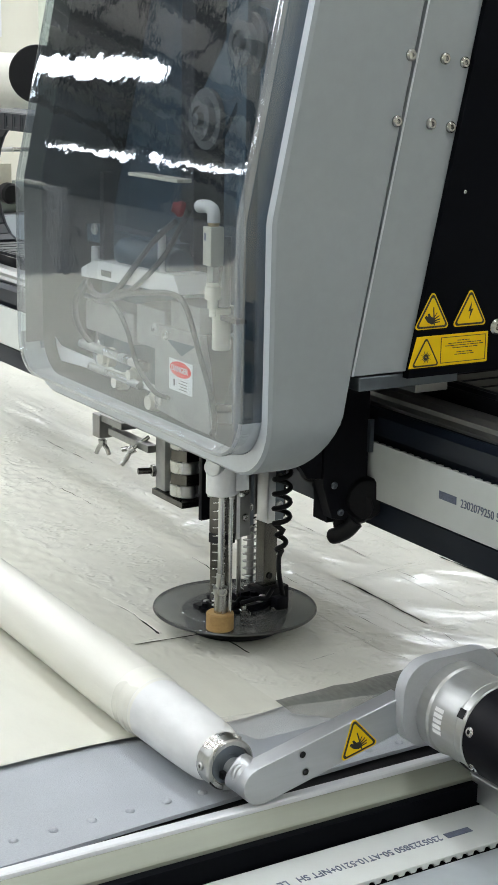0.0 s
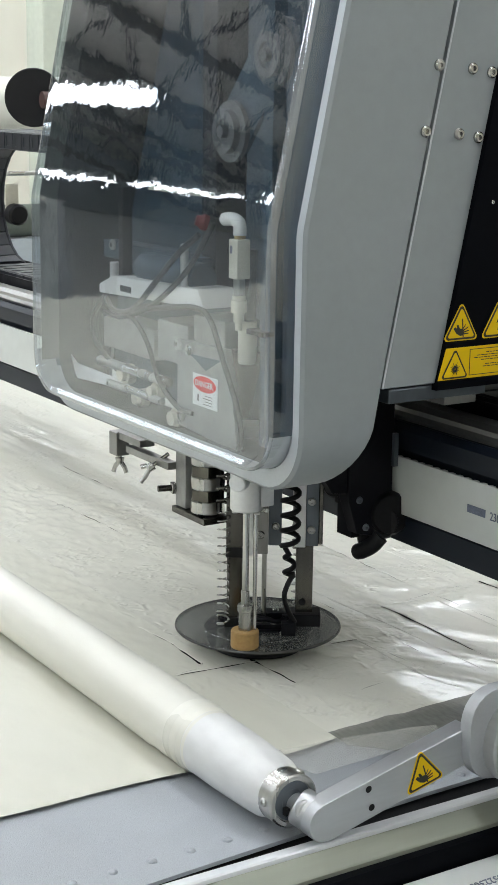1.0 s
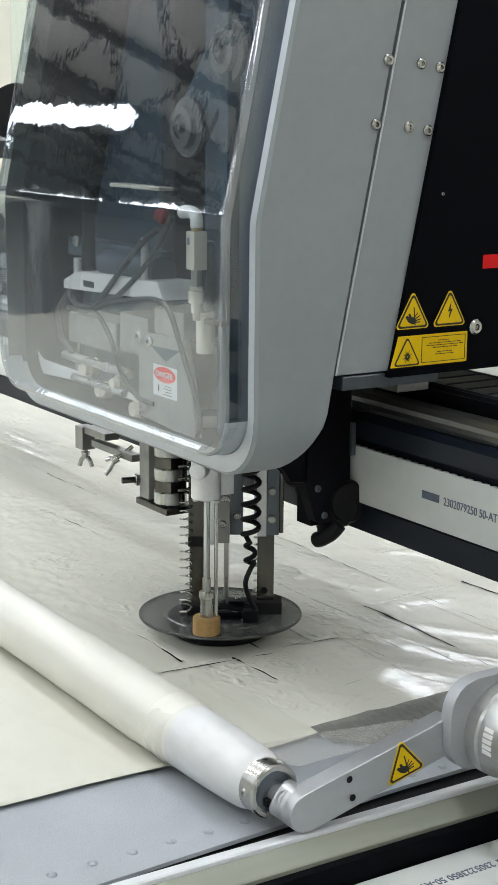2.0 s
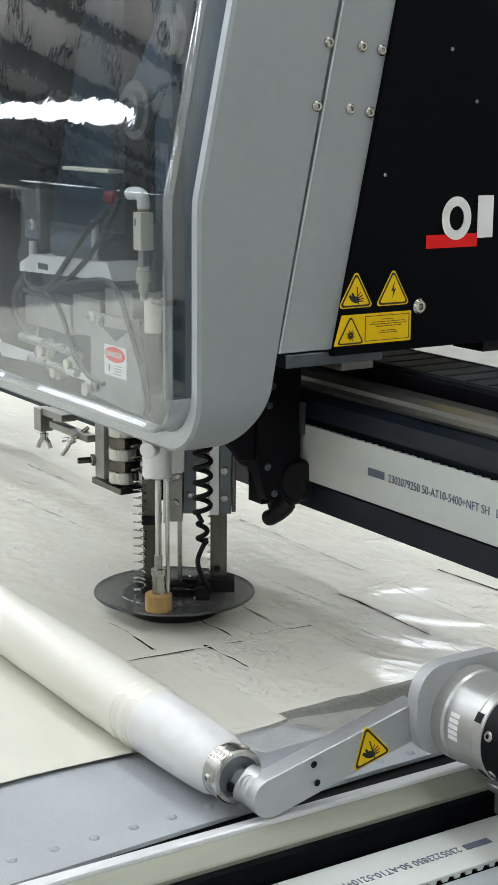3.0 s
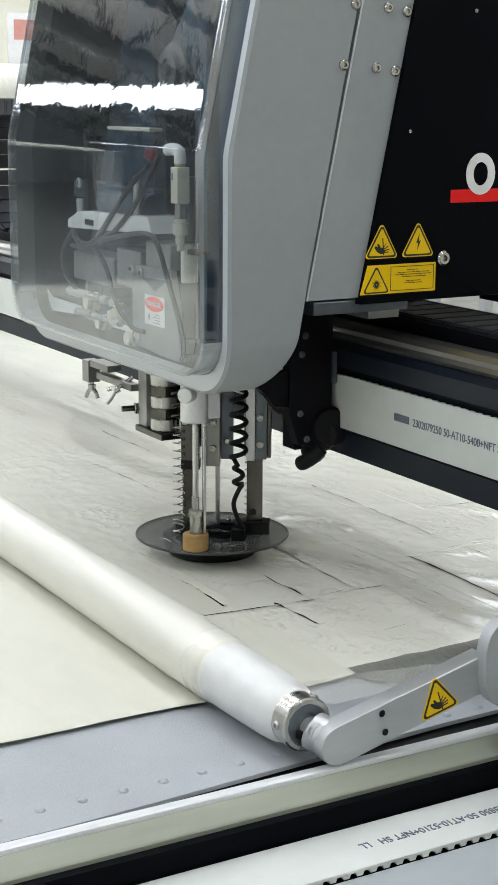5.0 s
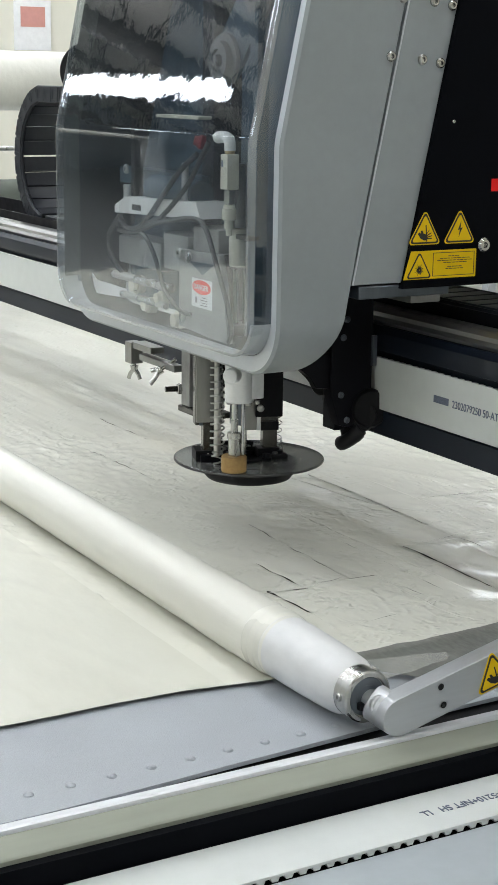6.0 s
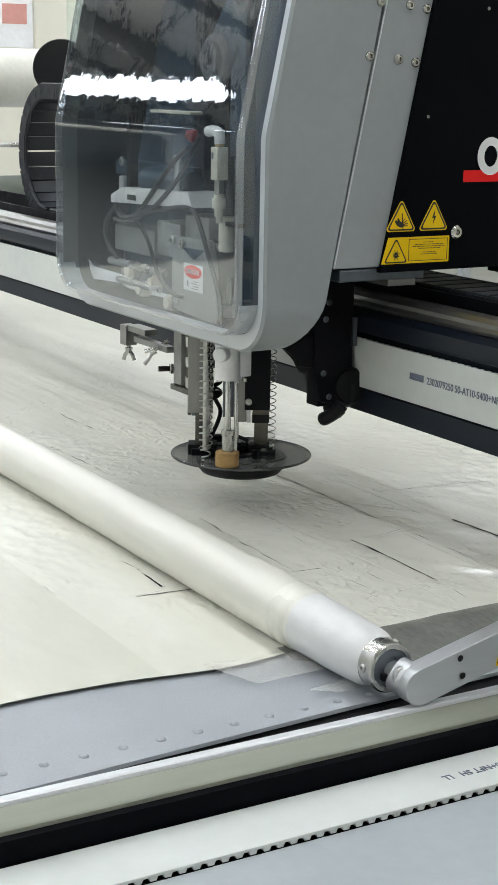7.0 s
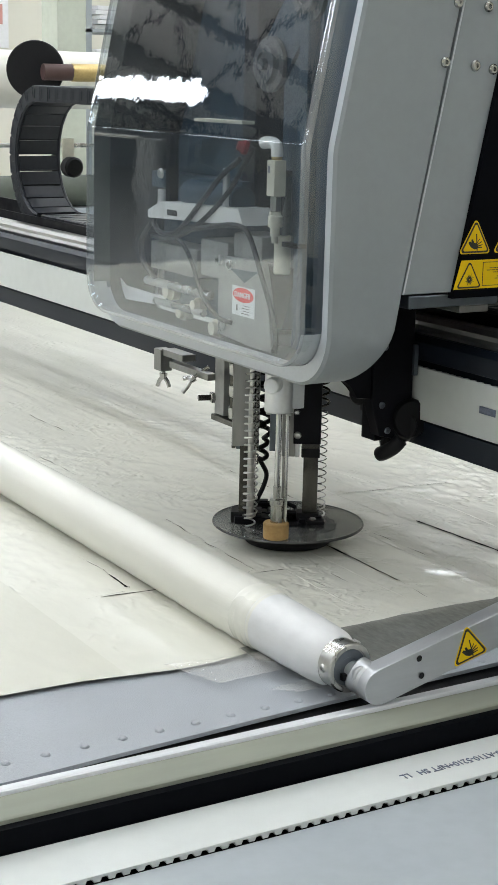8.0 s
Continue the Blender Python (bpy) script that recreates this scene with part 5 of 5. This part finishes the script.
for z, hgt in ((0.42, 0.13), (0.62, 0.10)):
    st = empty("paper_stack", "uneven stack of white paper on the rack", "paper", "paper stacks", (2.10, 4.5, z))
    for k in range(int(hgt / 0.018)):
        part("ream", boxm(0.02 * random.random(), 0.55 + 0.05 * random.random(), -0.03 * random.random(), 0.3, k * 0.018 + 0.001, k * 0.018 + 0.0165, 0.002), WHITE_PRINT, st)
crate = tagged(part("carton", boxm(2.12, 2.40, 4.50, 4.75, 0.801, 0.95, 0.004), mat("red_brown_card", (0.32, 0.07, 0.045), 0.7), None), "red brown carton on the rack", "carton")
cabinet = tagged(part("post_pillar", boxm(1.90, 2.02, 4.40, 4.55, HZF, HZC - 0.8, 0.004), mat("pale_green_paint", (0.50, 0.53, 0.44), 0.6), None), "pale green steel pillar", "pillar")

# ---- cut slits in the cloth ----
def slit(x0, y0, x1, y1, w, skip=0.3):
    """A ragged dark slit between two places, in broken pieces, with a lifted pale edge beside it."""
    bm, be = bmesh.new(), bmesh.new()
    a, b = Vector((x0, y0)), Vector((x1, y1))
    L = (b - a).length
    dd = (b - a).normalized()
    q = Vector((-dd.y, dd.x))
    n = max(int(L / 0.0035), 2)
    prev = pe = None
    for i in range(n + 1):
        t = i / n
        p = a + (b - a) * t + q * 0.0016 * noise.noise(Vector((x0 * 31 + t * L * 45, y0 * 17, 2.2)))
        k = noise.noise(Vector((t * L * 38 + x1 * 9, y1 * 23, 7.0))) + 0.43 - skip
        ww = 0.95 * w * max(min(k * 1.6, 1.3), 0.02) * (1 if 0 < i < n else 0.1)
        z = ripple(p.x, p.y) + 0.0006
        cur = [bm.verts.new((*(p + q * s * ww / 2), z)) for s in (-1, 1)]
        e = p + q * (ww / 2 + 0.0002)
        ce = [be.verts.new((*e, z)), be.verts.new((*(e + q * 0.0010), z + 0.0003)), be.verts.new((*(e + q * 0.0022), z - 0.0010))]
        if prev:
            bm.faces.new((prev[0], cur[0], cur[1], prev[1]))
            for u in (0, 1):
                be.faces.new((pe[u], ce[u], ce[u + 1], pe[u + 1]))
        prev, pe = cur, ce
    s = tagged(part("cut_slit", bm, CUT, None), "dark ragged knife cut through the film", "knife cut", "knife cuts")
    if w > 0.0010:
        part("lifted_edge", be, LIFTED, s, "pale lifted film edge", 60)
    else:
        be.free()


for s in (
    (-0.001, 0.110, 0.0045, 0.048, 0.0012, 0.35), (0.0046, 0.058, 0.0, -0.0016, 0.0036, 0.05), (-0.030, -0.0133, 0.080, -0.0210, 0.0016, 0.1), (0.0794, -0.020, 0.135, -0.0055, 0.0008, 0.4),
    (0.045, -0.012, 0.0494, -0.0783, 0.0036, 0.02), (0.0494, -0.078, 0.0444, -0.127, 0.0008, 0.45), (0.0444, -0.1247, 0.164, -0.104, 0.0006, 0.5),
    (0.0744, 0.060, 0.0795, -0.0216, 0.0022, 0.25), (0.135, 0.18, 0.1287, -0.014, 0.0014, 0.35), (0.1287, -0.014, 0.1563, -0.0187, 0.0018, 0.2),
    (0.164, -0.103, 0.1565, -0.0187, 0.0010, 0.5), (0.2325, 0.0474, 0.2313, -0.0926, 0.0026, 0.02), (0.2313, -0.0926, 0.224, -0.165, 0.0008, 0.4),
    (0.2985, 0.0456, 0.3063, -0.1171, 0.0008, 0.35), (0.366, 0.0609, 0.3732, -0.075, 0.0036, 0.02), (0.2325, 0.0474, 0.366, 0.0609, 0.0005, 0.4), (0.164, -0.103, 0.306, -0.1171, 0.0003, 0.6),
    (0.188, 0.12, 0.187, -0.09, 0.0008, 0.35), (-0.0687, -0.0126, -0.0045, -0.0086, 0.0004, 0.3), (-0.0045, -0.0086, 0.0058, 0.0398, 0.0003, 0.4),
    (0.2087, 0.7098, 0.2102, 0.5709, 0.002, 0.2), (0.12, 0.56, 0.13, 0.38, 0.0016, 0.3), (0.298, 0.33, 0.2985, 0.10, 0.0012, 0.35), (0.3486, 0.1833, 0.50, 0.17, 0.0012, 0.3), (0.02, 0.80, 0.03, 0.62, 0.0018, 0.3),
):
    slit(*s)



def crease(*path):
    """A long pinched fold standing up from the laid film."""
    bm = bmesh.new()
    line_ = curve_through([(x, y, 0) for x, y in path])
    prev = None
    for i, p in enumerate(line_):
        t = Vector(line_[min(i + 1, len(line_) - 1)]) - Vector(line_[max(i - 1, 0)])
        q = Vector((-t.y, t.x, 0)).normalized()
        k = math.sin(math.pi * i / (len(line_) - 1)) ** 0.4
        w = (0.0015 + 0.0008 * noise.noise(Vector((i * 0.7, path[0][0] * 50, 0)))) * (0.25 + 0.75 * k)
        cur = []
        for s, h in ((-1.6, -0.0008), (-0.5, 0.0001), (0.1, 0.0006), (0.6, 0.0002), (1.5, -0.0008)):
            v = Vector(p) + q * (s * w + 0.0012 * noise.noise(Vector((i * 0.4, path[0][1] * 31, 5))))
            v.z = ripple(v.x, v.y) + h * (0.4 + 0.6 * k)
            cur.append(bm.verts.new(v))
        if prev:
            for u in range(4):
                bm.faces.new((prev[u], cur[u], cur[u + 1], prev[u + 1]))
        prev = cur
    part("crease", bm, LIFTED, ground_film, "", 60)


crease((0.27, 0.344), (0.295, 0.192), (0.354, 0.094))
crease((0.202, 0.218), (0.201, 0.116), (0.207, -0.005), (0.208, -0.136))
crease((0.291, 0.04), (0.292, -0.04), (0.294, -0.129))
crease((0.156, -0.021), (0.154, -0.118), (0.164, -0.154))
crease((0.346, 0.279), (0.350, 0.142), (0.350, 0.088))
crease((0.225, 0.048), (0.29, 0.0475), (0.352, 0.051))
crease((0.027, -0.017), (0.08, -0.0155), (0.135, -0.013))
crease((0.40, 0.30), (0.43, 0.12), (0.425, -0.02))

# loose film beside the roller and under the arm


def web(name, a, b, c, d, bulge, label):
    """A loose sheet between four corners, with a swell in its middle."""
    bm = bmesh.new()
    A, B, C2, D = (Vector(p) for p in (a, b, c, d))
    rows_ = []
    for i in range(13):
        u = i / 12
        row = []
        for k in range(13):
            v = k / 12
            p = A.lerp(B, u).lerp(D.lerp(C2, u), v)
            p.z += bulge * math.sin(math.pi * u) * math.sin(math.pi * v) + 0.0012 * noise.noise(Vector((u * 5, v * 8, a[0] * 40)))
            row.append(bm.verts.new(p))
        rows_.append(row)
    for r0, r1 in zip(rows_, rows_[1:]):
        for k in range(12):
            bm.faces.new((r0[k], r0[k + 1], r1[k + 1], r1[k]))
    return tagged(part(name, bm, WEB, None, smooth=60), label, "film", kind="structure")


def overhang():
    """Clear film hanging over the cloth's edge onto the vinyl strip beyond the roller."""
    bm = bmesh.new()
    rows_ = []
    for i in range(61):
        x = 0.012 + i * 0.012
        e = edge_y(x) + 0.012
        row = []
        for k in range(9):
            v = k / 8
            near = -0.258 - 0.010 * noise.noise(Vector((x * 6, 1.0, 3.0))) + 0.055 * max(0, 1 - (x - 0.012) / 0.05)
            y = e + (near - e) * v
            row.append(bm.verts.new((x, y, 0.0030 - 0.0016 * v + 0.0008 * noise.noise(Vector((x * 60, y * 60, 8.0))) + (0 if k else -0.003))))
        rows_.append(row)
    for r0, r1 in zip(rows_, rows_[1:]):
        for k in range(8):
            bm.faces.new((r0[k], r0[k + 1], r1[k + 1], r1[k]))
    tagged(part("film_overhang", bm, OVERHANG, None, smooth=60), "clear wrinkled film hanging over the grey vinyl, shade in its colour", "film", kind="structure")


overhang()
web("film_flap", (-0.060, -0.185, 0.004), (0.105, -0.203, 0.0008), (0.120, -0.222, 0.0002), (-0.040, -0.240, 0.004), 0.004, "loose milky film flap at the cloth edge")
web("film_scrap", (-0.012, -0.262, 0.0015), (0.070, -0.248, 0.001), (0.082, -0.268, 0.0008), (0.010, -0.276, 0.001), 0.001, "small milky film scrap on the vinyl strip")


def motions():
    """The gantry rides along x, the head across it, the turret turns and the foot lifts."""
    ride = [(0, -0.0004, -0.1164), (0.2, -0.0004, -0.1112), (0.5, -0.0004, -0.1012), (1, -0.0004, -0.0842), (1.5, -0.0004, -0.0678), (1.7, -0.0003, -0.0611), (2.8, -0.0003, -0.0240), (3, -0.0002, -0.0167),
            (3.5, 0, 0), (4, 0.0003, 0.0168), (4.5, 0.0004, 0.0336), (5, 0.0006, 0.0504), (5.2, 0.0006, 0.0563), (5.3, 0.001, 0.0590), (6.15, 0.0655, 0.0640), (6.3, 0.0665, 0.0644), (6.5, 0.0665, 0.0644), (6.57, 0.073, 0.069),
            (6.7, 0.1063, 0.0953), (6.85, 0.1345, 0.1205), (7, 0.1367, 0.122), (7.2, 0.1367, 0.1202), (7.4, 0.1367, 0.115), (7.5, 0.1367, 0.1049), (7.7, 0.1365, 0.0446), (8, 0.1362, -0.0407)]
    for thing in (beam, arm, motor):
        walk(thing, [(t, pose(gx, 0, 0)) for t, gx, cy in ride])
    walk(roller, [(t, pose(RX + gx, 0, RZ, 0, 0, 0)) for t, gx, cy in ride])
    walk(head, [(t, pose(gx, cy, 0)) for t, gx, cy in ride])
    walk(belt, [(t, pose(gx, cy, 0) @ BELT_TURN) for t, gx, cy in ride])
    walk(edge_belt, [(t, pose(gx, 0, 0) @ LOW) for t, gx, cy in ride])
    walk(chain, [(t, pose(gx, cy / 2, 0)) for t, gx, cy in ride])
    spin = [(0, 40, 0), (0.1, 14, 0), (0.2, 0, 0), (3, 0, 0), (5.2, 0, 0), (5.5, 30, 0.05), (5.75, 110, 0.06), (6.0, 195, 0.055), (6.2, 227, 0.01), (6.3, 229, 0.004), (6.4, 229, 0.010), (6.5, 226, 0.031),
            (6.6, 207, 0.053), (6.7, 190, 0.066), (6.9, 183, 0.064), (7.0, 183, 0.032), (7.1, 182, 0.0), (7.5, 180, 0), (8, 180, 0)]

    def at(t):
        for a, b in zip(ride, ride[1:]):
            if a[0] <= t <= b[0]:
                k = (t - a[0]) / (b[0] - a[0])
                return a[1] + (b[1] - a[1]) * k, a[2] + (b[2] - a[2]) * k
        return ride[-1][1:]
    times = sorted({r[0] for r in ride} | {r[0] for r in spin})

    def turn(t):
        for a, b in zip(spin, spin[1:]):
            if a[0] <= t <= b[0]:
                k = (t - a[0]) / (b[0] - a[0])
                return a[1] + (b[1] - a[1]) * k, a[2] + (b[2] - a[2]) * k
        return spin[-1][1:]
    walk(turret, [(t, pose(at(t)[0] + KX, at(t)[1] + KY, max(turn(t)[1] - 0.038, 0), 0, 0, turn(t)[0])) for t in times])
    walk(marker, [(t, pose(at(t)[0] + PX, at(t)[1] + PY, turn(t)[1])) for t in times])
    walk(foot, [(t, pose(at(t)[0] + KX, at(t)[1] + KY, turn(t)[1], 0, 0, turn(t)[0])) for t in times])


motions()
